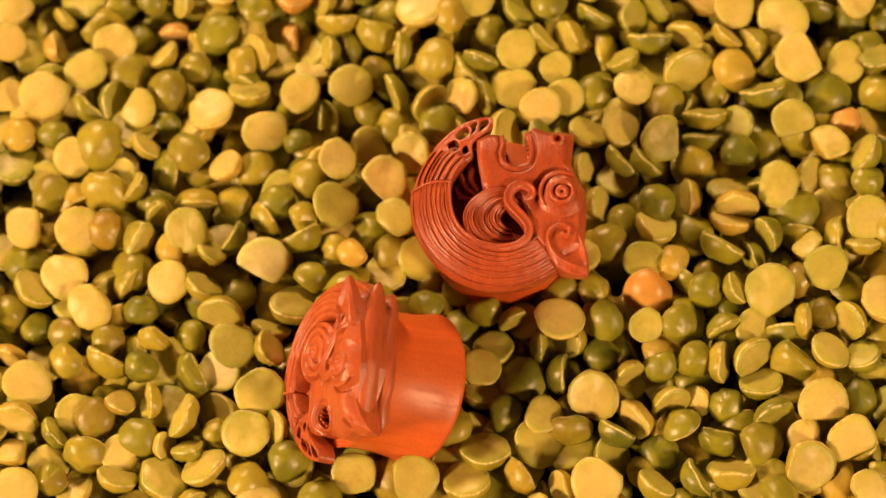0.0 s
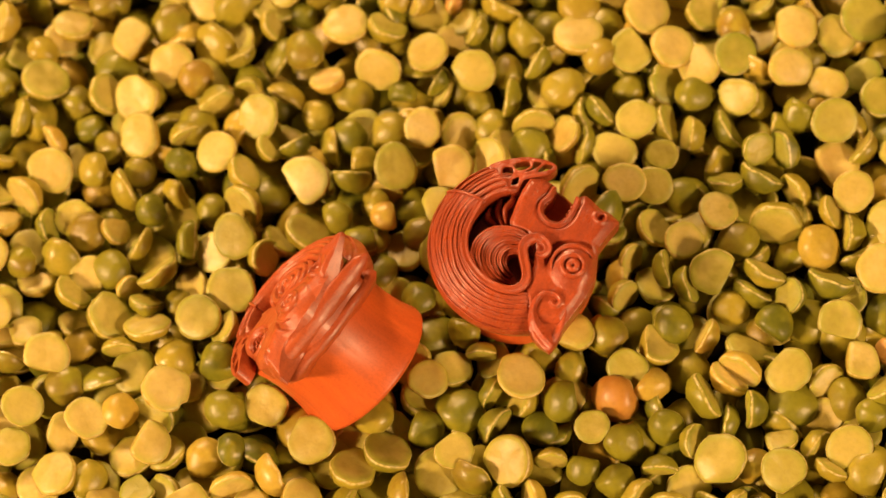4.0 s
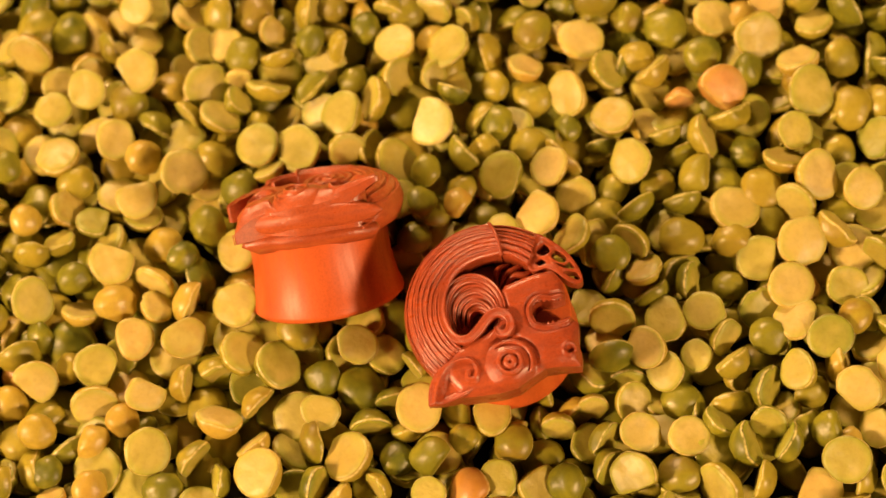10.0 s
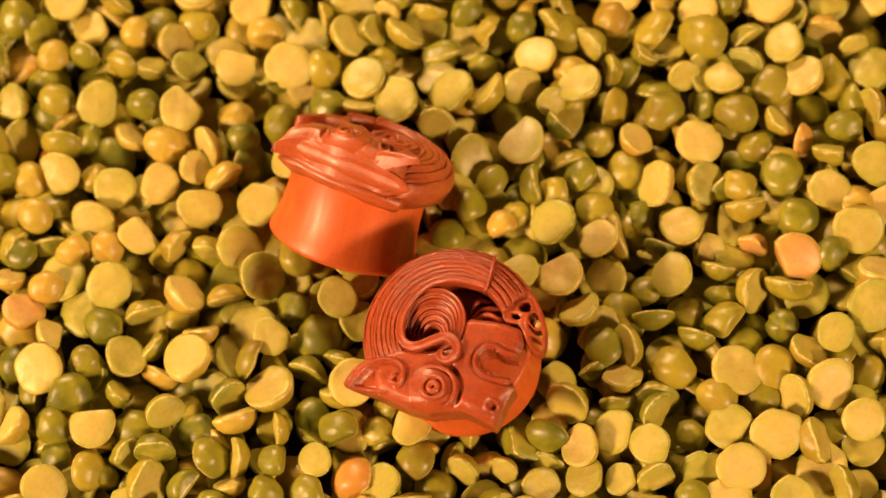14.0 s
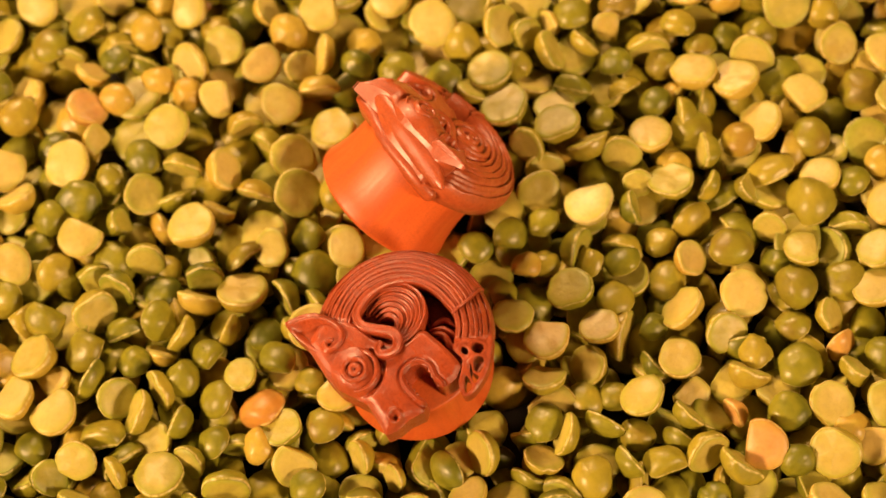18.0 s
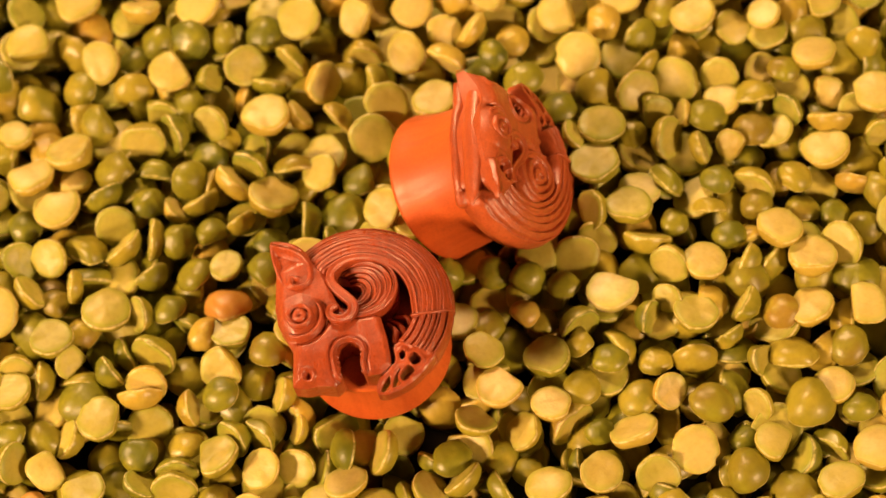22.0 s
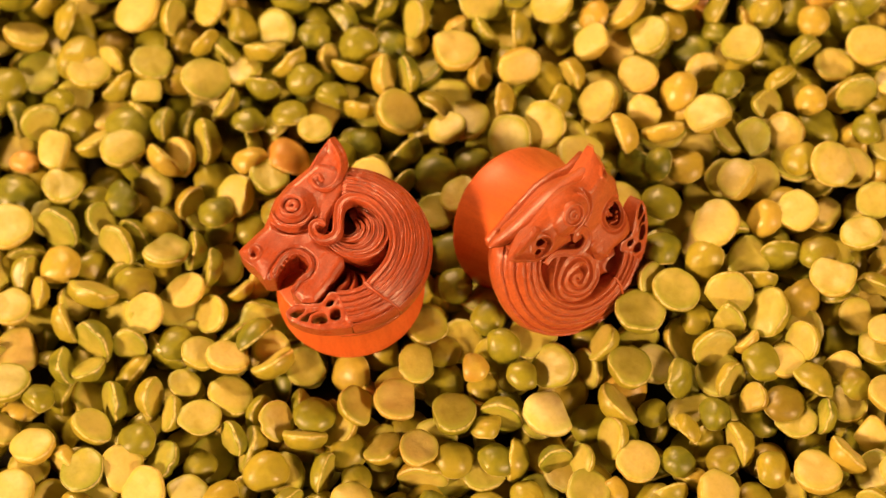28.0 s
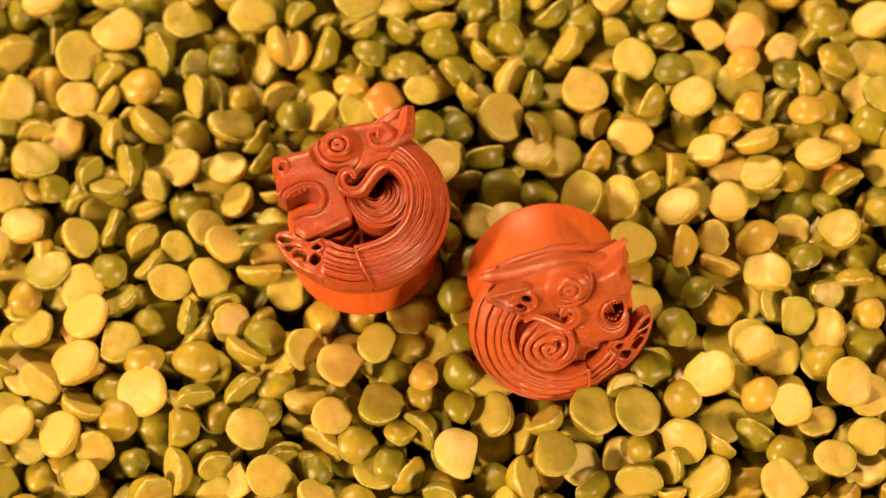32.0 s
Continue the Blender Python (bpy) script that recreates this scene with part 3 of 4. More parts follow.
pea("yellow", 27.0, -40.8, -1.0, 0.99, 0.15, 0.06, 0.99)
pea("yellow", 11.9, 47.5, -0.8, 1.07, 0.34, 0.08, 0.94)
pea("green", -24.1, 42.7, -0.9, 0.97, 0.09, 0.21, -0.97)
pea("green", -18.6, -45.4, -0.7, 0.80, -0.62, 0.06, -0.78)
pea("green", 49.3, 1.7, -1.7, 1.07, 0.02, 0.27, -0.96)
pea("olive", -36.4, 33.4, -0.8, 0.87, -0.19, -0.28, 0.94)
pea("olive", -45.8, -18.8, -1.6, 0.91, 0.47, 0.65, 0.60)
pea("green", -17.9, 46.2, -0.8, 0.89, -0.49, -0.22, -0.84)
pea("yellow", -36.2, -33.9, -1.1, 0.92, 0.23, 0.11, 0.97)
pea("olive", 0.5, 49.7, -1.5, 0.91, -0.57, 0.44, 0.70)
pea("yellow", -46.9, 17.2, -1.3, 0.99, 0.16, -0.50, 0.85)
pea("olive", 6.3, 49.6, -1.7, 0.97, 0.51, -0.65, 0.56)
pea("olive", 49.9, -3.6, -1.4, 0.73, -0.26, 0.45, 0.85)
pea("yellow", 3.9, -50.0, -1.0, 0.80, -0.37, 0.14, -0.92)
pea("yellow", -49.1, 10.7, -0.7, 1.07, -0.08, -0.38, 0.92)
pea("olive", -7.5, -49.8, -1.9, 0.68, -0.03, 0.07, -1.00)
pea("green", -50.6, 2.6, -2.0, 0.78, 0.35, 0.48, -0.81)
pea("olive", 40.5, 30.6, -1.7, 0.99, -0.60, -0.79, 0.07)
pea("olive", -50.7, -1.5, -0.7, 0.82, 0.35, 0.31, -0.88)
pea("olive", -50.1, -8.4, -2.1, 0.90, 0.15, -0.26, 0.95)
pea("green", 24.1, -44.8, -0.6, 0.97, -0.46, -0.31, -0.84)
pea("green", -40.9, -30.7, -1.1, 0.87, -0.29, 0.23, -0.93)
pea("yellow", 45.6, 23.4, -1.0, 0.97, -0.15, 0.35, -0.93)
pea("green", 37.1, 35.5, -1.3, 0.86, -0.65, -0.66, 0.38)
pea("olive", -42.6, 29.0, -0.8, 1.18, 0.06, 0.33, -0.94)
pea("green", -24.2, -45.6, -1.4, 0.78, -0.62, -0.15, 0.77)
pea("olive", -49.4, -15.2, -1.3, 0.99, 0.11, 0.86, -0.50)
pea("green", 50.2, -12.8, -1.9, 0.68, -0.07, 0.10, -0.99)
pea("olive", -31.9, 41.0, -2.7, 0.81, -0.54, 0.60, 0.59)
pea("olive", 51.6, -7.0, -0.8, 0.99, -0.13, -0.30, 0.94)
pea("green", 48.6, 18.9, -1.2, 0.99, 0.00, 0.86, 0.50)
pea("olive", -32.3, -41.1, -0.9, 0.82, -0.37, -0.01, -0.93)
pea("green", 25.6, 45.6, -0.8, 0.99, 0.22, -0.04, 0.97)
pea("olive", -29.1, -43.6, -1.6, 0.91, 0.05, 0.71, 0.70)
pea("yellow", 16.2, -49.9, -1.7, 0.78, -0.57, 0.44, 0.70)
pea("olive", 49.1, -18.7, -1.1, 0.86, 0.45, 0.26, 0.85)
pea("olive", 52.1, 6.5, -2.8, 0.90, 0.63, -0.37, 0.68)
pea("olive", 38.6, -35.6, -0.8, 0.99, -0.11, -0.47, -0.88)
pea("yellow", -44.6, -28.1, -0.7, 1.04, 0.19, -0.13, 0.97)
pea("yellow", 10.2, -51.8, -0.7, 0.82, -0.59, -0.22, -0.77)
pea("yellow", 44.2, -28.9, -2.3, 0.85, -0.10, -0.47, 0.88)
pea("green", -13.7, 51.1, -0.8, 0.75, -0.39, -0.31, -0.87)
pea("olive", -3.0, 52.9, -0.7, 0.82, 0.33, 0.07, 0.94)
pea("yellow", 4.0, 53.0, -1.1, 1.09, 0.40, 0.30, 0.87)
pea("yellow", 46.8, -25.4, -1.0, 1.07, 0.02, -0.22, 0.97)
pea("olive", 45.3, 28.5, -1.5, 0.78, 0.72, 0.45, 0.53)
pea("olive", 51.7, 14.4, -1.1, 0.97, -0.00, -0.35, 0.94)
pea("green", -13.3, -52.0, -2.3, 0.78, -0.18, 0.17, -0.97)
pea("olive", 12.2, 52.3, -1.3, 1.04, -0.34, 0.80, 0.50)
pea("yellow", 20.8, -49.7, -0.9, 1.09, 0.28, -0.08, 0.96)
pea("olive", 53.8, -2.3, -2.6, 0.90, 0.93, -0.27, 0.26)
pea("yellow", -46.3, 28.0, -1.9, 0.90, 0.02, -0.38, 0.93)
pea("yellow", 43.2, -32.7, -1.1, 1.12, 0.06, -0.54, 0.84)
pea("green", -37.3, 39.3, -1.9, 1.03, -0.02, 0.31, -0.95)
pea("yellow", -22.5, 49.4, -1.4, 1.02, 0.03, 0.23, 0.97)
pea("green", 28.5, -46.3, -1.2, 0.85, -0.50, 0.02, -0.87)
pea("orange", -30.1, 45.3, -2.9, 0.81, -0.17, -0.97, -0.17)
pea("green", -54.2, 4.7, -2.5, 0.71, -0.01, -0.02, -1.00)
pea("green", -53.3, -11.1, -1.4, 0.78, 0.85, 0.40, 0.33)
pea("olive", 19.5, 50.8, -2.2, 0.93, 0.35, 0.15, 0.92)
pea("olive", -18.1, -51.5, -0.9, 1.04, 0.51, 0.15, 0.85)
pea("olive", -53.9, 9.4, -1.5, 0.99, 0.66, 0.35, 0.66)
pea("green", -49.8, 22.8, -1.1, 0.92, -0.22, 0.21, -0.95)
pea("yellow", -7.0, -54.5, -1.2, 0.97, 0.51, -0.02, 0.86)
pea("green", 37.2, 40.6, -0.6, 0.80, -0.26, 0.50, -0.82)
pea("olive", 53.4, -14.5, -1.4, 0.84, -0.85, -0.31, 0.42)
pea("olive", -24.0, -50.0, -1.2, 0.81, -0.90, 0.36, -0.24)
pea("olive", 24.1, 50.2, -0.6, 0.80, 0.01, -0.05, -1.00)
pea("yellow", -36.5, -42.2, -1.4, 0.99, -0.35, 0.03, 0.94)
pea("green", 55.7, 5.3, -2.2, 0.93, 0.01, 0.12, -0.99)
pea("yellow", -55.9, -3.4, -0.7, 1.04, 0.19, -0.33, 0.92)
pea("orange", 13.7, -54.4, -1.4, 0.97, -0.43, 0.40, 0.81)
pea("green", -54.4, 13.7, -2.2, 1.03, -0.07, 0.30, -0.95)
pea("yellow", 0.0, -56.2, -0.9, 0.82, -0.45, 0.00, -0.89)
pea("green", 49.3, 27.4, -1.9, 0.94, -0.95, -0.25, 0.19)
pea("olive", -27.8, 49.1, -1.3, 0.86, -0.87, -0.03, 0.50)
pea("olive", -11.0, -55.4, -2.7, 0.98, -0.98, -0.08, -0.18)
pea("yellow", 55.7, 10.3, -1.5, 0.91, 0.00, 0.17, 0.99)
pea("olive", -18.3, 53.8, -1.0, 1.14, 0.53, 0.10, 0.84)
pea("yellow", -53.8, 18.5, -1.5, 0.98, 0.06, -0.01, 1.00)
pea("green", 5.5, -56.7, -0.7, 0.68, -0.01, 0.15, -0.99)
pea("green", -54.3, -17.1, -0.9, 0.72, 0.08, 0.28, -0.96)
pea("yellow", -29.5, -48.8, -1.0, 0.75, -0.33, -0.44, -0.83)
pea("yellow", 33.2, 46.5, -0.8, 0.99, 0.35, -0.21, 0.91)
pea("olive", 56.9, -5.0, -1.5, 0.78, 0.17, 0.85, 0.50)
pea("green", 53.6, -20.1, -1.6, 0.86, -0.30, 0.59, 0.75)
pea("olive", -45.0, -35.3, -1.1, 0.87, 0.35, -0.19, 0.92)
pea("yellow", 47.3, 32.4, -0.9, 0.92, 0.04, -0.29, 0.96)
pea("green", -48.5, 31.4, -0.8, 0.75, -0.04, 0.33, -0.94)
pea("green", 52.0, -25.0, -2.2, 0.85, -0.01, 0.37, -0.93)
pea("olive", -7.6, 57.2, -0.7, 1.14, 0.33, 0.08, 0.94)
pea("yellow", -57.8, 1.6, -2.6, 0.81, -0.50, -0.86, 0.10)
pea("yellow", 36.1, -45.3, -0.9, 0.97, 0.34, 0.31, 0.89)
pea("yellow", 49.3, -30.6, -0.8, 1.09, -0.07, -0.42, 0.90)
pea("yellow", 46.4, -35.0, -2.2, 0.90, 0.21, 0.17, -0.96)
pea("yellow", -57.7, -7.4, -1.4, 0.99, -0.26, -0.90, 0.36)
pea("yellow", 9.5, -57.4, -1.7, 0.78, -0.71, -0.12, 0.70)
pea("olive", 58.3, -1.2, -0.6, 0.94, 0.00, -0.38, 0.92)
pea("yellow", -38.5, 43.9, -1.2, 0.97, -0.12, -0.42, 0.90)
pea("yellow", 7.9, 58.1, -1.2, 0.89, 0.38, 0.11, 0.92)
pea("olive", 41.6, 41.4, -1.0, 0.99, 0.18, -0.33, 0.93)
pea("yellow", -12.2, 57.6, -1.3, 0.99, -0.65, 0.00, 0.76)
pea("yellow", -5.5, -58.7, -2.3, 0.85, -0.35, -0.06, -0.93)
pea("yellow", 29.3, -51.3, -1.3, 0.94, -0.19, -0.73, 0.66)
pea("olive", -43.0, 40.6, -1.0, 0.97, 0.00, -0.35, 0.94)
pea("yellow", 57.6, -13.2, -0.9, 1.12, 0.19, 0.27, 0.94)
pea("yellow", 54.6, 23.5, -0.7, 1.14, -0.01, -0.21, 0.98)
pea("green", -32.3, 50.1, -0.9, 0.82, -0.32, 0.01, -0.95)
pea("yellow", -54.1, -25.0, -0.6, 0.75, 0.25, -0.31, 0.92)
pea("green", 16.9, 57.4, -1.4, 0.91, 0.48, -0.84, 0.26)
pea("green", 57.3, 17.9, -2.2, 1.03, 0.03, 0.31, -0.95)
pea("green", 59.9, 3.9, -0.7, 0.75, -0.34, 0.31, -0.89)
pea("yellow", -58.8, -12.5, -2.4, 0.81, 0.00, 0.64, 0.77)
pea("olive", -17.5, -57.7, -0.8, 0.82, -0.34, -0.07, -0.94)
pea("orange", 59.2, 13.6, -2.3, 0.68, -0.15, 0.34, -0.93)
pea("yellow", -22.7, 56.4, -2.3, 0.98, 0.34, 0.03, 0.94)
pea("green", -24.8, -55.8, -1.6, 0.86, -0.91, 0.40, -0.07)
pea("green", 60.6, 7.9, -1.1, 0.91, -0.74, 0.49, 0.46)
pea("yellow", -58.7, -17.4, -1.1, 0.99, -0.04, -0.44, 0.90)
pea("olive", -27.8, 54.8, -1.2, 1.02, 0.36, 0.07, 0.93)
pea("olive", 53.9, 29.8, -1.6, 1.12, -0.34, -0.38, 0.86)
pea("yellow", 32.1, 52.7, -1.0, 0.94, 0.13, -0.13, 0.98)
pea("yellow", 23.1, 57.6, -2.3, 0.93, 0.39, 0.04, 0.92)
pea("yellow", -49.2, 37.9, -0.9, 1.06, 0.06, -0.36, 0.93)
pea("olive", -40.1, 47.6, -2.3, 1.03, -0.32, 0.29, -0.90)
pea("green", -38.2, -49.4, -0.7, 0.75, -0.31, -0.21, -0.93)
pea("yellow", 50.1, -37.2, -0.6, 0.82, -0.03, -0.35, 0.94)
pea("yellow", 27.5, -56.2, -1.1, 1.04, 0.08, 0.30, 0.95)
pea("yellow", -53.7, 32.8, -0.9, 0.81, 0.11, 0.03, -0.99)
pea("olive", -62.5, 8.0, -0.7, 1.04, 0.28, 0.31, 0.91)
pea("olive", -63.0, 2.2, -1.3, 0.86, -0.87, -0.25, 0.42)
pea("olive", -33.9, -53.7, -1.4, 0.97, -0.64, 0.68, 0.36)
pea("olive", 20.6, -60.5, -1.0, 0.92, -0.11, -0.25, -0.96)
pea("olive", -63.7, -4.9, -1.6, 0.78, -0.05, 0.90, 0.42)
pea("yellow", -23.8, -59.8, -0.8, 0.75, -0.27, -0.20, -0.94)
pea("green", 28.6, 57.8, -0.8, 0.82, -0.26, 0.22, -0.94)
pea("olive", 60.8, 22.1, -2.1, 0.93, 0.01, -0.35, 0.94)
pea("olive", -62.5, 17.1, -1.2, 0.87, 0.04, 0.40, 0.92)
pea("green", -36.3, 53.9, -1.1, 0.86, 0.48, -0.84, 0.26)
pea("yellow", -64.9, -9.5, -0.8, 0.99, 0.15, -0.21, 0.97)
pea("yellow", -47.4, 45.4, -2.8, 0.81, 0.97, 0.10, 0.22)
pea("olive", -64.9, 12.7, -0.9, 0.75, -0.36, -0.31, -0.88)
pea("olive", 64.1, 16.8, -2.3, 0.90, 0.40, 0.43, -0.81)
pea("yellow", -54.4, 39.1, -2.0, 0.78, 0.14, -0.31, 0.94)
pea("olive", 25.2, 62.2, -0.9, 0.82, -0.44, 0.42, -0.80)
pea("olive", -45.6, 49.6, -3.0, 0.68, 0.81, 0.47, 0.36)
pea("yellow", -34.0, 58.3, -1.1, 0.75, 0.33, 0.07, 0.94)
pea("olive", 19.8, 64.6, -0.9, 0.75, 0.25, -0.23, 0.94)
pea("olive", -67.7, 6.3, -0.8, 0.75, -0.17, -0.30, -0.94)
pea("green", 65.0, 21.3, -1.4, 0.78, 0.00, 0.50, 0.87)
pea("yellow", -32.6, -60.1, -1.3, 0.99, 0.00, 0.00, 1.00)
pea("yellow", -38.1, -57.2, -0.9, 0.80, 0.31, 0.09, 0.95)
pea("green", 20.0, -66.1, -0.8, 0.82, -0.53, -0.20, -0.82)
pea("yellow", -40.7, 57.1, -1.5, 0.68, 0.18, -0.91, 0.38)
pea("green", -69.8, -6.8, -1.0, 0.87, -0.27, 0.25, -0.93)
pea("yellow", -53.4, 46.8, -0.9, 0.87, 0.14, -0.35, 0.93)
pea("yellow", -51.9, 51.5, -1.1, 0.87, 0.17, -0.37, 0.91)


# ---- the two plugs ----
def spot(px, py, z=0.0):
    """A place on the carved face, from the carver's drawing grid, in millimetres."""
    return ((px - 886) / 13.7, (351 - py) / 13.2, z)


def from_line(x, y, path, closed=True):
    """Distance of each place to a line of points."""
    a = np.array([(p[0], p[1]) for p in path], float)
    b = np.roll(a, -1, 0) if closed else a[1:]
    a = a if closed else a[:-1]
    best = np.full(x.shape, 1e9)
    for (ax, ay), (bx, by) in zip(a, b):
        dx, dy = bx - ax, by - ay
        u = np.clip(((x - ax) * dx + (y - ay) * dy) / max(dx * dx + dy * dy, 1e-12), 0, 1)
        px, py = ax + u * dx, ay + u * dy
        best = np.minimum(best, np.hypot(x - px, y - py))
    return best


def inside(x, y, path):
    a = np.array([(p[0], p[1]) for p in path], float)
    b = np.roll(a, -1, 0)
    odd = np.zeros(x.shape, bool)
    for (ax, ay), (bx, by) in zip(a, b):
        if ay != by:
            odd ^= ((ay > y) != (by > y)) & (x < ax + (y - ay) * (bx - ax) / (by - ay))
    return odd


def rounded(points, steps=5):
    return [(p.x, p.y) for p in smooth_path([Vector((x, y, 0)) for x, y in points], steps, True)]


def relief(outline, step, foot, top, holes=()):
    """A carved plate: its outline and piercings have upright walls down to foot, its upper side follows top(x, y, depth inside)."""
    xs = [p[0] for p in outline]
    ys = [p[1] for p in outline]
    gx = np.arange(min(xs) - step, max(xs) + 2 * step, step)
    gy = np.arange(min(ys) - step, max(ys) + 2 * step, step)
    x, y = np.meshgrid(gx, gy, indexing="ij")
    d = from_line(x, y, outline)
    d = np.where(inside(x, y, outline), d, -d)
    for hole in holes:
        h = from_line(x, y, hole)
        d = np.minimum(d, np.where(inside(x, y, hole), -h, h))
    z = top(x, y, np.maximum(d, 0))
    bm, vert, high, low = bmesh.new(), {}, {}, {}

    def at(a, b):
        """The vertex at a grid place, or where the edge from a to b meets the outline."""
        key = (a, b) if a <= b else (b, a)
        if key not in vert:
            u = 0.0 if a == b else d[a] / (d[a] - d[b])
            vert[key] = bm.verts.new([(1 - u) * g[a] + u * g[b] for g in (x, y, z)])
        return key

    within = d >= 0
    some = within[:-1, :-1] | within[1:, :-1] | within[1:, 1:] | within[:-1, 1:]
    for i, j in zip(*np.nonzero(some)):
        ring = ((i, j), (i + 1, j), (i + 1, j + 1), (i, j + 1))
        loop, cut = [], []
        for a, b in zip(ring, ring[1:] + ring[:1]):
            if within[a]:
                loop.append(at(a, a))
            if within[a] != within[b]:
                k = at(a, b)
                loop.append(k)
                cut.append((k, within[a]))
        if len(loop) > 2:
            bm.faces.new([vert[k] for k in loop])
        if len(cut) == 2:
            p, q = (cut[0][0], cut[1][0]) if cut[0][1] else (cut[1][0], cut[0][0])
            for k in (p, q):
                if k not in low:
                    high[k] = bm.verts.new(vert[k].co)
                    low[k] = bm.verts.new((vert[k].co.x, vert[k].co.y, foot))
            bm.faces.new((high[q], high[p], low[p], low[q]))
    return bm


def bell(v, width):
    return np.exp(-((v / width) ** 2))


def rough_cut(x, y, seed, amount):
    """Small uneven waves that a hand tool leaves."""
    return amount * (np.sin(2.3 * x + 1.1 * y + seed) * np.sin(1.7 * y - 0.9 * x + 2 * seed) + 0.5 * np.sin(5.1 * x - 3.7 * y + seed) * np.sin(4.3 * y + 2.9 * x))


def ear_plug(flip, label):
    plug = tagged(new("ear_plug"), label, "ear plug", "pair of ear plugs")
    s = -1.0 if flip else 1.0

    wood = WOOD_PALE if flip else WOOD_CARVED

    def give(name, bm, mat=None, label="", smooth=True, under=None):
        for v in bm.verts:
            v.co = Vector((v.co.x * s, v.co.y, v.co.z)) * MM
        return part(name, bm, mat or wood, under or plug, label, smooth)

    def line(points, z=0.0):
        return smooth_path([Vector(spot(*p, z)) for p in points])

    # barrel with a drawn-in waist and a flared end, hollowed under the carving
    rings = [(0, -15.7), (8.8, -15.7), (9.6, -15.6), (9.95, -15.25), (9.95, -14.8), (9.6, -13.4), (9.3, -11.6), (9.15, -9.4), (9.2, -7.2), (9.5, -5.9), (9.6, -5.3), (9.3, -5.0), (0, -5.2)] if not flip else [(0, -15.7), (9.0, -15.7), (9.85, -15.6), (10.2, -15.25), (10.2, -14.8), (9.8, -13.4), (9.45, -11.6), (9.25, -9.4), (9.25, -7.2), (9.45, -5), (9.7, -3.8), (9.0, -3.8), (0, -4.4)]
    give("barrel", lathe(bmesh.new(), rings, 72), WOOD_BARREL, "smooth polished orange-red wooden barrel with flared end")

    # body of the head: round at the mane, straight at the muzzle
    rim = [(11.2 * math.cos(math.radians(a)), 11.2 * math.sin(math.radians(a))) for a in range(132, 309, 8)]
    if flip:
        rim += [(8.2, -9.2), (9.2, -9.0), (10.0, -4.6), (10.6, 0.5), (10.2, 3.6), (9.4, 5.6), (9.6, 8.4), (8.8, 9.0), (6.5, 8.8)]
    else:
        rim += [(8.6, -9.0), (10.2, -8.6), (10.5, -3.7), (10.5, 0.5), (9.5, 3.0), (8.7, 4.6), (9.0, 8.6), (6.5, 8.8)]
    rim += [] if flip else [(4.1, 8.7), (3.9, 6.4), (3.2, 5.0), (2.0, 4.6), (0.9, 5.0), (0.3, 6.2), (0.3, 8.2)]
    rim += [(-2.8, 8.0), (-4.2, 9.2)]
    give("head_body", slab(bmesh.new(), rim, -5.9, -3.3, 1.1, 0.86) if flip else slab(bmesh.new(), rim, -5.9, -4.4, 0.5, 0.86))

    # face: domed muzzle, squarish jaw, rimmed mouth cut right through, brow swelling round the eye
    ex, ey = (7.35, 0.87) if flip else (7.85, 0.65)

    def lift(x, y):
        """How far the face of the leaning plug bulges higher than the other."""
        return np.clip((x - 2.0) / 4.5, 0, 1) * np.interp(y, (-9.7, 0.9, 10.0), (2.2, 1.1, 0.3)) * (1.0 if flip else 0.0)

    face = [(-2.9, 7.7), (-1.5, 8.5), (0.6, 8.6)] if flip else [(-3.0, 8.2), (-1.6, 9.1), (0.5, 9.0)]
    face += [(2.2, 9.0)] if flip else [(0.8, 7.3), (0.45, 6.0), (0.9, 5.0), (2.0, 4.55), (3.2, 4.9), (3.75, 6.0), (3.7, 7.4), (3.2, 9.1)]
    face += [(4.3, 9.6 if flip else 10.0), (6.5, 9.1 if flip else 9.5), (8.2, 9.6), (9.7, 9.2)]
    if flip:
        face += [(10.2, 9.9), (9.7, 8.4), (9.0, 6.4), (8.8, 5.0), (9.4, 3.6), (10.1, 1.0), (9.9, -1.6), (9.5, -4.2), (9.4, -6.6)]
    else:
        face += [(9.4, 7.0), (9.2, 4.8), (9.9, 3.1), (10.9, 1.0), (11.1, -1.5), (10.9, -3.7), (10.6, -6.5)]
    face += [(8.0, -7.9), (6.6, -7.7), (5.4, -6.8), (4.4, -5.4), (3.9, -3.8), (3.4, -1.6), (2.4, 0.3), (0.6, 1.5), (-1.6, 1.3)] + ([(-2.8, 1.7), (-3.1, 3.0)] if flip else [(-2.3, 1.9), (-2.5, 3.1)]) + [(-2.8, 4.6), (-3.0, 6.4)]
    face = rounded(face, 4) if flip else rounded([p for a, b in zip(face, face[1:] + face[:1]) for p in ((0.88 * a[0] + 0.12 * b[0], 0.88 * a[1] + 0.12 * b[1]), (0.12 * a[0] + 0.88 * b[0], 0.12 * a[1] + 0.88 * b[1]))], 2)
    mouth = rounded([(0.8, 8.9), (0.75, 7.3), (0.4, 6.0), (0.85, 4.95), (2.0, 4.5), (3.25, 4.85), (3.8, 6.0), (3.75, 7.4), (3.3, 8.9)], 4)

    if flip:
        mouth = rounded([(1.3 + 1.75 * math.cos(q * math.tau / 9), 6.65 + 1.4 * math.sin(q * math.tau / 9)) for q in range(9)], 4)
        pits = [mouth, rounded([(6.3, -4.0), (7.4, -4.3), (7.4, -5.1), (6.6, -5.1)], 3), rounded([(5.8, -5.0), (6.4, -5.4), (6.3, -6.1), (5.7, -5.7)], 3)]
    else:
        pits = []

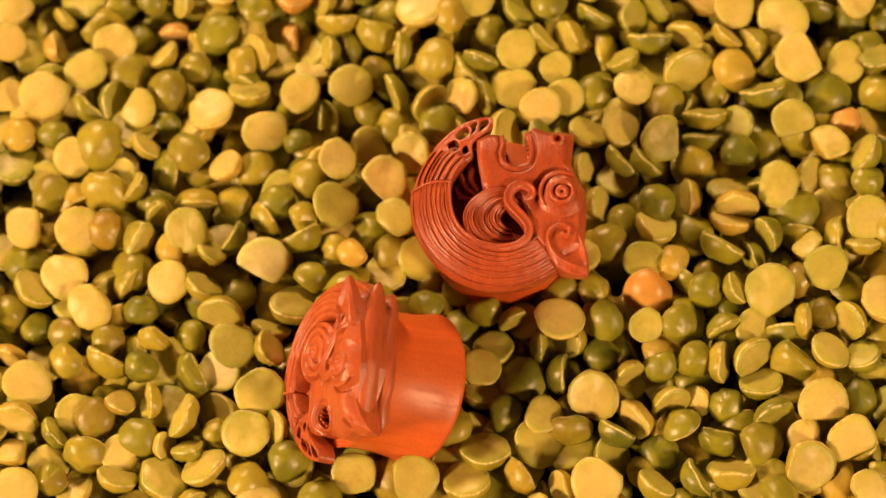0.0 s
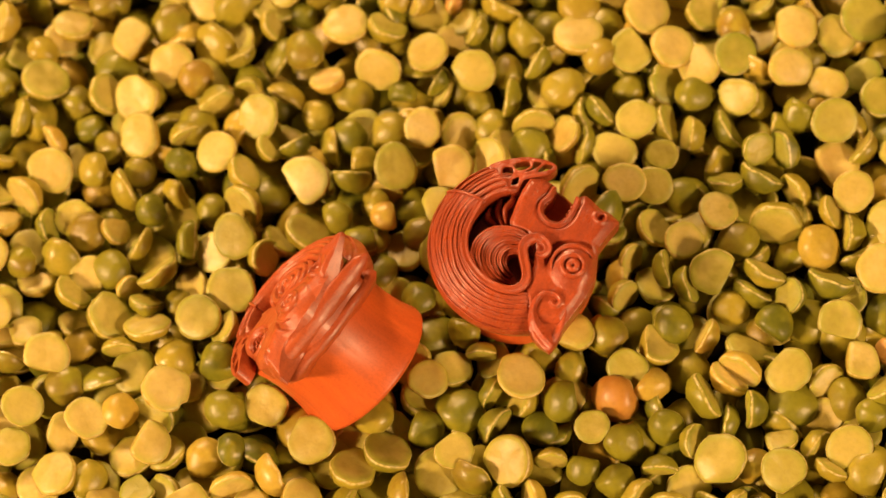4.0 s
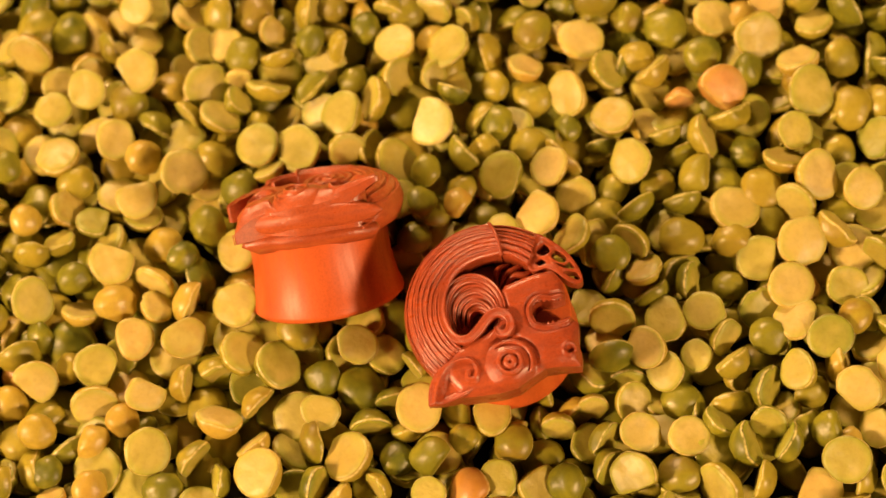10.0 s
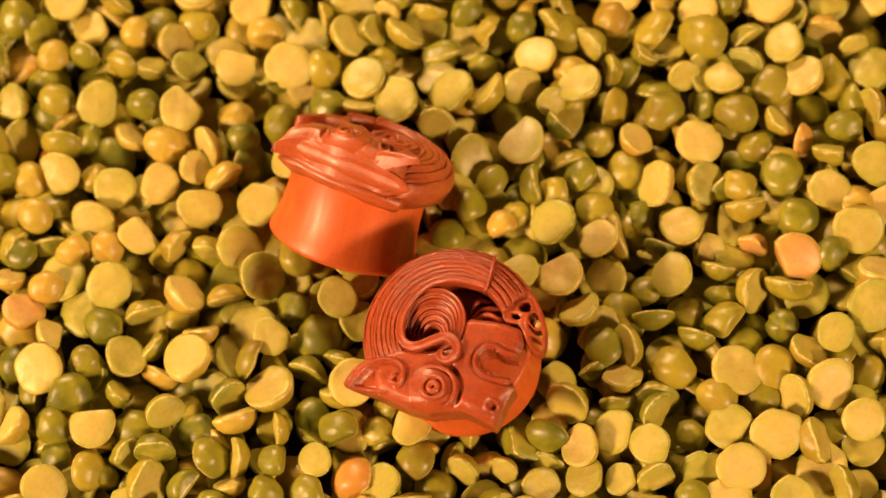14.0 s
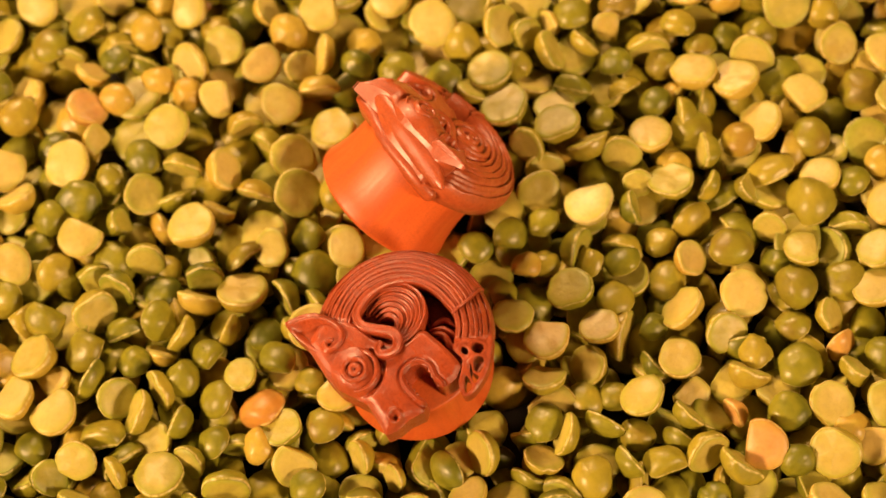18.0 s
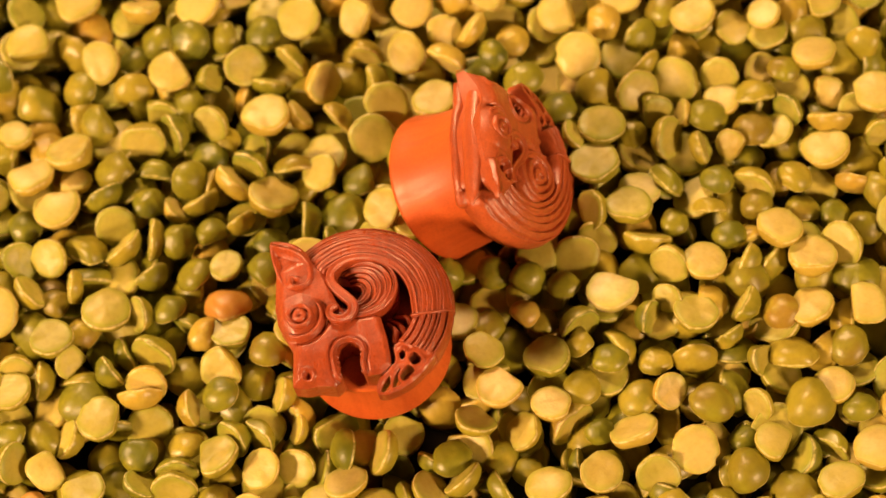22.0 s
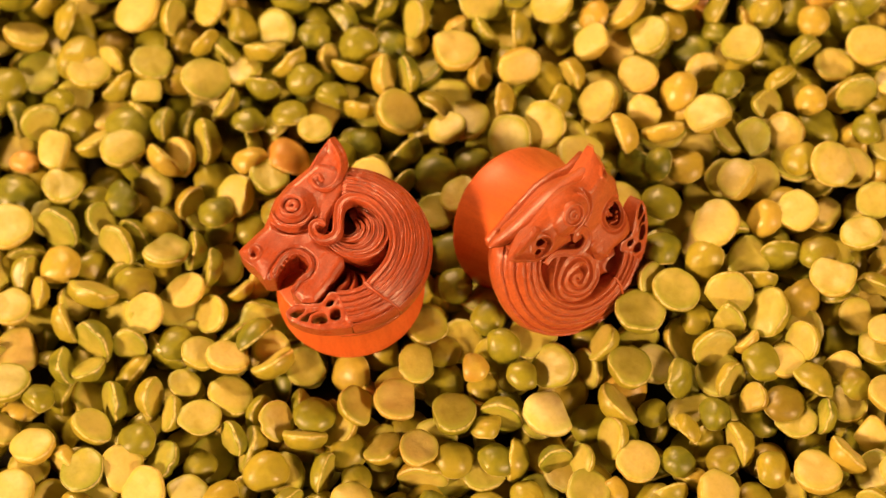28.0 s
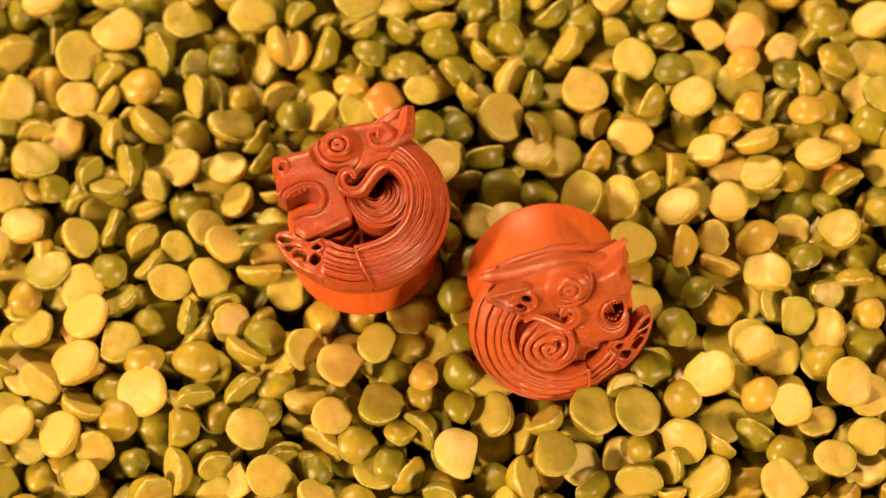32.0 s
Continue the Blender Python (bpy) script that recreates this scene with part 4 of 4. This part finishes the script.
    def face_top(x, y, d):
        z = 0.25 - np.where(y > 5.2, np.clip((y - 5.2) / 4.2, 0, 1) ** 2 * (1.5 if flip else 0.9), 0)
        flank = np.clip((x - 5.0) / 3.0, 0, 1)
        z = z - (0.45 + (0.9 if flip else 0.6) * flank) * np.clip(1 - d / ((1.1 if flip else 0.7) + 0.7 * flank), 0, 1) ** 2
        away = from_line(x, y, mouth)
        z = z + 0.30 * bell(away - 0.30, 0.17) - 0.30 * bell(away - 0.72, 0.2)
        r = np.hypot(x - ex, y - ey)
        z = z + np.where(r < 3.2, (0.6 if flip else 0.85) * np.clip(1 - (r / 3.2) ** (3 if flip else 2), 0, 1) ** (0.7 if flip else 1.0), 0) - 0.5 * np.clip(d / 1.2, 0, 1) * bell(r - 3.3, 0.3) * np.clip(0.4 + 0.4 * (y - ey) - 0.25 * (x - ex), 0, 1)
        # pit and curl of the nostril
        nx, ny = 7.5, 8.3
        n = np.hypot(x - nx, y - ny)
        z = z + 0.32 * bell(n - 0.75, 0.26) - 0.75 * bell(n, 0.42)
        # muzzle folds and the dip before the lock
        z = z - 0.4 * bell(np.hypot(x - 4.6, y - 1.2), 1.1)
        return z + lift(x, y) + rough_cut(x, y, 1.3, 0.014)

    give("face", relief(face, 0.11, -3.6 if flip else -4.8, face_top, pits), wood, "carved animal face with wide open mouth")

    # eye: turned rings and a drilled pupil
    boss = lathe(bmesh.new(), [(0, -0.1), (0.2, -0.08), (0.25, 0.4), (0.5, 0.46), (0.82, 0.4), (0.93, 0.0), (1.12, -0.06), (1.22, 0.42), (1.4, 0.56), (1.62, 0.5), (1.78, 0.1), (1.85, -1.2), (0, -1.2)], 40)
    bmesh.ops.translate(boss, verts=boss.verts, vec=(ex, ey, (0.60 if flip else 0.95) + float(lift(ex, ey))))
    eye = give("eye", boss)
    arc = [Vector((ex + 2.75 * math.cos(q), ey + 2.75 * math.sin(q), (0.42 if flip else 0.62) + float(lift(ex + 2.75 * math.cos(q), ey + 2.75 * math.sin(q))))) for q in [math.radians(a) for a in range(50, 222, 8)]]
    give("brow", tube(bmesh.new(), arc, lambda u: 0.1 + 0.24 * math.sin(math.pi * u) ** 0.6, 8, 0.9), under=eye)

    # mane: overlapping bands with cut grooves
    def band(a0, a1, drop, inner, outer, ridges, depth, lean0, lean1, seed):
        rng = random.Random(seed)
        cuts = np.cumsum([0] + [rng.uniform(0.55, 1.5) for _ in range(ridges)])
        cuts = cuts / cuts[-1]
        deep = [rng.uniform(0.65, 1.3) for _ in range(ridges + 1)]
        bm, rows = bmesh.new(), []
        fs = [k / (ridges * 8) for k in range(ridges * 8 + 1)]
        for k in range(121):
            u = k / 120
            taper = min(1.0, 6 * u + 0.45, 6 * (1 - u) + 0.45)
            row, first = [], True
            for f in fs:
                a = math.radians(a0 + (a1 - a0) * u - (1 - f) * (lean0 + (lean1 - lean0) * u))
                z = float(np.interp(f, (0, 0.06, 0.25, 0.5, 0.75, 0.93, 1.0), (0.2, 0.42, 0.45, 0.2, -0.45, -1.3, -2.3)))
                sway = 1.0 if a1 > 300 else 0.25
                g = min(max(f + sway * (0.014 * math.sin(9 * u + 7 * f + seed) + 0.006 * math.sin(37 * u + 19 * f)), 0.0), 0.9999)
                n = int(np.searchsorted(cuts, g, "right")) - 1
                w = (g - cuts[n]) / (cuts[n + 1] - cuts[n])
                edge = math.exp(-((w / 0.13) ** 2)) * deep[n] + math.exp(-(((1 - w) / 0.13) ** 2)) * deep[n + 1]
                fine = 0.09 * math.exp(-(((w - 0.55) / 0.09) ** 2)) * (1 if deep[n] > 0.9 else 0)
                z -= drop + taper * (depth * (edge + 0.45 * (w - 0.5)) + fine)
                z += 0.035 * math.sin(53 * u + 17 * f) * math.sin(29 * u - 31 * f) + 0.02 * math.sin(141 * u + 23 * f) * math.sin(97 * f + 40 * u)
                z -= 14 * max(u - 0.91, 0) if a1 > 300 else 0
                r = inner + (outer - inner) * f - (9 * max(u - 0.92, 0) * f if a1 > 300 else 0)
                if first:
                    row.append(bm.verts.new((r * math.cos(a), r * math.sin(a), -4.9)))
                    first = False
                row.append(bm.verts.new((r * math.cos(a), r * math.sin(a), z)))
            for f, z in ((0.985, -3.4), (0.88, -4.9)):
                r = inner + (outer - inner) * f
                row.append(bm.verts.new((r * math.cos(a), r * math.sin(a), z)))
            rows.append(row)
        for a, b in zip(rows, rows[1:]):
            for i in range(len(a)):
                bm.faces.new((a[i - 1], a[i], b[i], b[i - 1]))
        bm.faces.new(rows[0])
        bm.faces.new(list(reversed(rows[-1])))
        return bm

    ridges, depth = (6, 0.46) if flip else (9, 0.22)
    give("mane", band(173, 323, 0.0, 6.6, 12.1 if flip else 11.7, ridges, depth, 13, 0, 3), wood, "mane of long grooved strands")
    give("mane_tuft", band(140.5, 172.5, 0.1, 6.7, 11.5, 7, 0.58, 11, 13, 6), wood, "straight tuft of hair beyond the strap")
    strap = []
    for f, z in ((0.0, 0.3), (0.2, 0.55), (0.45, 0.4), (0.7, -0.15), (0.88, -0.9), (0.98, -1.9)):
        q, r = math.radians(172.8 - 13 * (1 - f)), 6.6 + 5.1 * f
        strap.append(Vector((r * math.cos(q), r * math.sin(q), z)))
    give("strap", tube(bmesh.new(), smooth_path(strap, 4), 0.2, 8))

    # broad lock that curls in an S from the brow into the inner rim of the mane
    def ribbon(path, width, high):
        """A flat ribbon with raised edges."""
        bm, rows, n = bmesh.new(), [], len(path)
        for i, p in enumerate(path):
            t = (path[min(i + 1, n - 1)] - path[max(i - 1, 0)]).normalized()
            side = Vector((t.y, -t.x, 0)).normalized()
            w = width(i / (n - 1))
            prof = ((-1.0, -high), (-1.0, -0.25), (-0.85, 0.02), (-0.55, 0.0), (-0.15, -0.14), (0.25, -0.10), (0.6, 0.08), (0.85, 0.05), (1.0, -0.25), (1.0, -high))
            rows.append([bm.verts.new(p + side * (w * e) + Vector((0, 0, z))) for e, z in prof])
        for a, b in zip(rows, rows[1:]):
            for i in range(len(a) - 1):
                bm.faces.new((a[i], a[i + 1], b[i + 1], b[i]))
        bm.faces.new(rows[0])
        bm.faces.new(rows[-1])
        return bm

    hook = [(926, 354), (938, 351), (941, 339), (930, 330), (914, 330), (902, 341), (901, 356), (911, 370), (925, 385), (935, 402), (932, 420), (914, 433), (885, 438), (850, 431), (821, 414), (803, 390), (795, 362), (793, 322)]
    hook = line(hook[:11] if flip else hook, 0.75)
    for i, p in enumerate(hook):
        u = i / (len(hook) - 1)
        p.z = float(np.interp(u, (0, 0.15, 0.4, 0.6, 1.0), (0.95, 1.05, 0.75, 0.62, 0.6)))
    give("forelock", ribbon(hook, lambda u: float(np.interp(u, (0, 0.04, 0.3, 0.55, 1.0), (0.26, 0.46, 0.68, 0.60, 0.42))), 2.2))

    if flip:
        # shallow spiral curl that fills the mane, before a smooth hollow with one deep hole
        cx, cy = -2.2, -2.3
        hollow = [(cx * 0.5 + 7.1 * math.cos(q * math.tau / 24), 7.1 * math.sin(q * math.tau / 24)) for q in range(24)]
        hole = rounded([(-6.6, 4.6), (-5.2, 4.9), (-4.7, 3.6), (-5.4, 2.4), (-6.7, 2.8)], 4)
        swirl = give("hair_swirl", relief(hollow, 0.2, -4.8, lambda x, y, d: -2.1 + 0.7 * bell(d, 0.7) + rough_cut(x, y, 4.0, 0.05), [hole]))

        def curl_top(x, y, d):
            r, q = np.hypot(x - cx, y - cy), np.arctan2(y - cy, x - cx)
            turn = r / (1.2 + 0.18 * np.sin(q + 0.6)) + q / math.tau + 0.10 * np.sin(3 * q + r)
            groove = np.abs(turn - np.round(turn))
            z = 0.55 - 0.10 * r - 0.55 * bell(groove, 0.16) + 0.12 * bell(groove - 0.32, 0.1)
            z = z - 0.9 * bell(np.hypot(x - cx - 0.5, y - cy - 1.3), 0.55)
            return z - 0.9 * np.clip(1 - d / 0.8, 0, 1) ** 2 + rough_cut(x, y, 5.0, 0.05)

        disc = rounded([(cx - 4.0, cy + 0.3), (cx - 2.9, cy - 3.2), (cx + 0.2, cy - 4.5), (cx + 3.2, cy - 3.4), (cx + 4.4, cy - 0.2), (cx + 3.6, cy + 2.8), (cx + 0.6, cy + 4.0), (cx - 2.6, cy + 3.2)], 5)
        give("curl", relief(disc, 0.14, -4.6, curl_top), under=swirl)
        bridge = rounded([(-2.9, 2.2), (-1.4, 1.2), (0.6, 1.0), (1.2, 2.4), (-0.4, 3.4), (-2.4, 3.6), (-3.6, 3.2)], 4)
        give("curl_root", relief(bridge, 0.18, -4.6, lambda x, y, d: 0.25 - 0.8 * np.clip(1 - d / 0.8, 0, 1) ** 2 + rough_cut(x, y, 6.0, 0.1)), under=swirl)
    else:
        # fan of thick curled strands inside the mane, round a deep hollow
        ring = rounded([spot(*p)[:2] for p in ((888, 346), (856, 340), (830, 356), (823, 384), (836, 406), (864, 422), (900, 428), (930, 416), (912, 402), (886, 404), (870, 384), (878, 362))], 4)
        swirl = give("hair_swirl", relief(ring, 0.2, -4.8, lambda x, y, d: -2.3 + rough_cut(x, y, 2.5, 0.05)))
        hx, hy = spot(884, 385)[:2]
        for k in range(7):
            arc_line = []
            for n in range(31):
                u = n / 30
                q = math.radians(22 + 6 * k + (292 - 12 * k) * u)
                r = (4.4 - 0.47 * k) * (1 + 0.22 * max(u - 0.6, 0) + 0.16 * max(0.35 - u, 0))
                low = 0.9 * max(0.2 - u, 0) / 0.2 + 1.1 * max(u - 0.75, 0) / 0.25
                arc_line.append(Vector((hx + 0.22 * k + r * math.cos(q), hy + 0.06 * k + (0.86 + 0.03 * math.sin(5 * k)) * r * math.sin(q), 0.25 - 0.16 * k + 0.18 * (k % 2) - low + 0.08 * math.sin(9 * u + 2 * k))))
            give("strand", ribbon(arc_line, lambda u: 0.06 + 0.27 * math.sin(math.pi * min(u * 1.05, 1)) ** 0.6, 2.0), under=swirl)

        # loose locks low in the hollow behind the jaw
        for points in (((846, 326, -2.5), (833, 308, -2.1), (835, 288, -2.3), (826, 270, -2.9)), ((846, 334, -2.9), (826, 320, -2.6), (817, 298, -2.8), (810, 282, -3.3)), ((838, 338, -3.2), (814, 334, -3.0), (806, 312, -3.3))):
            give("loose_lock", tube(bmesh.new(), smooth_path([Vector(spot(*p)) for p in points], 6), lambda u: 0.15 + 0.3 * math.sin(math.pi * u), 8, 2.0), under=swirl)

    # ear: a scooped leaf bounded by a ridge that curls in at its foot
    if flip:
        leaf = [(5.0, -4.0), (6.0, -3.0), (7.6, -2.9), (9.2, -3.8), (9.6, -6.0), (9.7, -8.4), (9.5, -9.9), (8.9, -9.8), (7.2, -8.4), (5.6, -7.0), (4.8, -5.6)]
        ridge = [(7.6, -4.4), (7.2, -3.5), (6.2, -3.4), (5.4, -4.4), (5.5, -5.8), (6.4, -7.2), (7.8, -8.5), (9.3, -9.5), (9.4, -7.0), (9.3, -4.2)]
        tip, base = (9.36, -9.73), (6.5, -4.4)
    else:
        leaf = [spot(*p)[:2] for p in ((964, 412), (974, 398), (994, 392), (1014, 398), (1028, 420), (1036, 450), (1039, 476), (1037, 488), (1031, 489), (1008, 484), (986, 472), (971, 452), (963, 432))]
        ridge = [spot(*p)[:2] for p in ((994, 414), (1004, 416), (1006, 404), (994, 398), (978, 402), (970, 416), (972, 436), (984, 454), (1004, 467), (1036, 478))]
        tip, base = spot(1038, 484)[:2], spot(990, 412)[:2]
    ridge_line = [(p.x, p.y) for p in smooth_path([Vector((*p, 0)) for p in ridge], 6)]

    def ear_top(x, y, d):
        away = from_line(x, y, ridge_line, False)
        along = ((x - base[0]) * (tip[0] - base[0]) + (y - base[1]) * (tip[1] - base[1])) / ((tip[0] - base[0]) ** 2 + (tip[1] - base[1]) ** 2)
        scoop = np.clip(away / 1.0, 0, 1) * np.clip(d / 0.8, 0, 1)
        z = 0.45 + 0.1 * np.clip(along, 0, 1) - (0.4 if flip else 0.85) * scoop + 0.35 * bell(away, 0.38) - (1.5 * np.clip(1 - d / 0.9, 0, 1) ** 2 * np.clip(1.1 - along, 0, 1) if flip else 0.5 * np.clip(1 - d / 0.35, 0, 1) ** 2)
        return z + lift(x, y) + rough_cut(x, y, 2.0, 0.04)

    ear = relief(rounded(leaf, 4), 0.12, -0.7 if flip else -4.4, ear_top, pits)
    reach = math.dist(tip, base)
    for v in ear.verts:
        near_tip = min(max(1 - math.dist((v.co.x, v.co.y), tip) / (0.8 * reach), 0), 1)
        if v.co.z < (-0.69 if flip else -4.39):
            v.co.z += near_tip * (2.9 if flip else 3.8)
    give("ear", ear)
    # teeth along both sides of the mouth
    for side in (0, 1):
        for k in range(5):
            u = k / 4
            if flip:
                tx, ty = (1.3 + (1.25 - 0.5 * abs(2 * u - 1)) * (1 if side else -1), 5.75 + 1.8 * u)
            else:
                tx, ty = (0.55 + 0.1 * u, 5.7 + 2.6 * u) if side == 0 else (3.65 - 0.1 * u, 5.7 + 2.6 * u)
            tooth = lathe(bmesh.new(), [(0, 0.3), (0.2, 0.12), (0.34, -0.5), (0.32, -2.4), (0, -2.4)], 8)
            bmesh.ops.rotate(tooth, verts=tooth.verts, matrix=Matrix.Rotation((0.45 if side == 0 else -0.45), 3, "Y"))
            bmesh.ops.translate(tooth, verts=tooth.verts, vec=(tx, ty, -0.35 - 0.9 * u * u))
            give("tooth", tooth)
    # rounded flank of the head, between the edge of the face and the barrel
    if flip:
        # a hood that runs from the muzzle to a second, lower ear tip
        flank = [(8.3, 8.6, -1.9), (8.5, 5.8, -1.9), (8.9, 3.2, -1.8), (9.2, 0.8, -1.7), (9.2, -1.8, -1.6), (9.1, -4.2, -1.6), (9.15, -6.4, -1.6), (9.4, -8.2, -1.6), (9.75, -10.0, -1.6)]
        give("hood", tube(bmesh.new(), smooth_path([Vector(p) for p in flank], 6), lambda u: float(np.interp(u, (0, 0.1, 0.4, 0.75, 0.9, 1.0), (0.25, 0.75, 1.1, 0.95, 0.65, 0.05))), 16, 1.6))
    else:
        flank = [(8.6, 8.3), (8.4, 5.0), (9.1, 2.8), (9.9, 0.8), (10.1, -1.5), (9.9, -3.7), (9.6, -6.2), (8.6, -8.6)]
        give("flank", tube(bmesh.new(), smooth_path([Vector((x, y, -3.3)) for x, y in flank], 5), lambda u: 0.55 + 0.5 * math.sin(math.pi * min(max(u, 0.08), 0.92)), 12, 1.35))

    # pierced tail end of the mane: a thin crescent with cut openings
    crescent = rounded([spot(*p)[:2] for p in ((768, 258), (784, 236), (810, 214), (838, 201), (862, 196), (874, 202), (868, 220), (848, 238), (836, 252), (838, 274), (818, 284), (796, 268))], 4)
    cuts = [((792, 247), (806, 240), (814, 252), (806, 262), (797, 258)), ((818, 258), (826, 250), (830, 262), (822, 268)), ((806, 230), (824, 215), (832, 224), (822, 238), (812, 240)),
            ((832, 212), (846, 206), (842, 222), (836, 230), (828, 238), (836, 222)), ((852, 205), (866, 201), (864, 211), (852, 224), (848, 222))]
    give("pierced_tail", relief(crescent, 0.13, -3.6, lambda x, y, d: -0.75 - 0.35 * np.clip(np.hypot(x, y) - 9.5, 0, 3) + 0.12 * bell(d - 0.25, 0.2) + rough_cut(x, y, 3.0, 0.06), [rounded([spot(*p)[:2] for p in c], 3) for c in cuts]), wood, "thin pierced crescent at the end of the mane")
    return plug


plug_a = ear_plug(False, "carved orange-red wooden ear plug with animal head, standing upright")
plug_b = ear_plug(True, "carved orange-red wooden ear plug with animal head, lying tilted")


# ---- loose peas that fill the dish between and under the single ones ----
def fill_dish():
    rng = random.Random(5)
    cells = {}

    def near(x, y, z, flat, tall):
        for i in range(int(x // 6) - 1, int(x // 6) + 2):
            for j in range(int(y // 6) - 1, int(y // 6) + 2):
                for ox, oy, oz in cells.get((i, j), ()):
                    if ((x - ox) ** 2 + (y - oy) ** 2) / flat**2 + (z - oz) ** 2 / tall**2 < 1:
                        return True
        return False

    for x, y, z, size in PLACED:
        cells.setdefault((int(x // 6), int(y // 6)), []).append((x, y, z))
    found = []
    for level, gap, tries in ((-1.4, 5.9, 9000), (-3.3, 4.6, 12000), (-5.2, 4.5, 12000), (-7.4, 4.8, 8000)):
        for _ in range(tries):
            r, a = 84 * math.sqrt(rng.random()), rng.uniform(0, math.tau)
            x, y, z = r * math.cos(a), r * math.sin(a), level + rng.uniform(-0.8, 0.8)
            if near(x, y, z, gap, 2.7) or in_plug(x, y, z, 1.8):
                continue
            cells.setdefault((int(x // 6), int(y // 6)), []).append((x, y, z))
            found.append((x, y, z))
    return found


def joined_peas(places):
    rng = random.Random(8)
    verts, faces, slots, edges, count = [], [], [], [], 0
    names = list(TONES)
    heap = list(HEAPED)
    for x, y, z in places:
        tone = rng.choices(names, (0.50, 0.38, 0.11, 0.006, 0.004))[0]
        i = rng.choices((rng.randrange(14), 14 + rng.randrange(3)), (0.94, 0.06))[0]
        kind = rng.random()
        tip = rng.uniform(0, 40) if kind < 0.40 else rng.uniform(50, 125) if kind < 0.72 else rng.uniform(130, 180)
        az, tip = rng.uniform(0, math.tau), math.radians(tip)
        m = turn_to((math.sin(tip) * math.cos(az), math.sin(tip) * math.sin(az), math.cos(tip)), rng.uniform(0, math.tau))
        heap.append((tone, i, x, y, z, rng.uniform(0.84, 1.12), m))
    for tone, i, x, y, z, size, m in heap:
        points, loops, face_slots, rims = SHAPES[i]
        edges.extend(rims)
        pts = points * (UNIT * size)
        pts = (pts + [0, 0, 0.42 * UNIT * size]) @ np.array(m).T + [x, y, z]
        verts.append(pts * MM)
        faces.extend([tuple(k + count for k in f) for f in loops])
        slots.extend([2 * names.index(tone) + s for s in face_slots])
        count += len(pts)
    me = bpy.data.meshes.new("pea_filling")
    me.from_pydata(np.concatenate(verts).tolist(), [], faces)
    me.polygons.foreach_set("material_index", slots)
    me.polygons.foreach_set("use_smooth", [True] * len(faces))
    me.attributes.new("rim", "FLOAT", "POINT").data.foreach_set("value", edges)
    for tone in names:
        me.materials.append(SKIN[tone, False])
        me.materials.append(CUT[tone, False])
    me.update()
    ob = new("pea_filling", me)
    ob.parent = bed
    return tagged(ob, "heap of small dried green split peas", kind="stuff")


joined_peas(fill_dish())


# ---- the dish and all in it turn together ----
def turned(t):
    """Degrees by which the dish has turned: a steady motor."""
    return -7.915 * t


def motions():
    times = [float(k) for k in range(33)]
    for thing, rest in ((dish, Matrix()), (bed, Matrix()), (plug_a, PLUG_STANDING), (plug_b, PLUG_LEANING)):
        walk(thing, [(t, Matrix.Rotation(radians(turned(t)), 4, "Z") @ rest) for t in times])


motions()
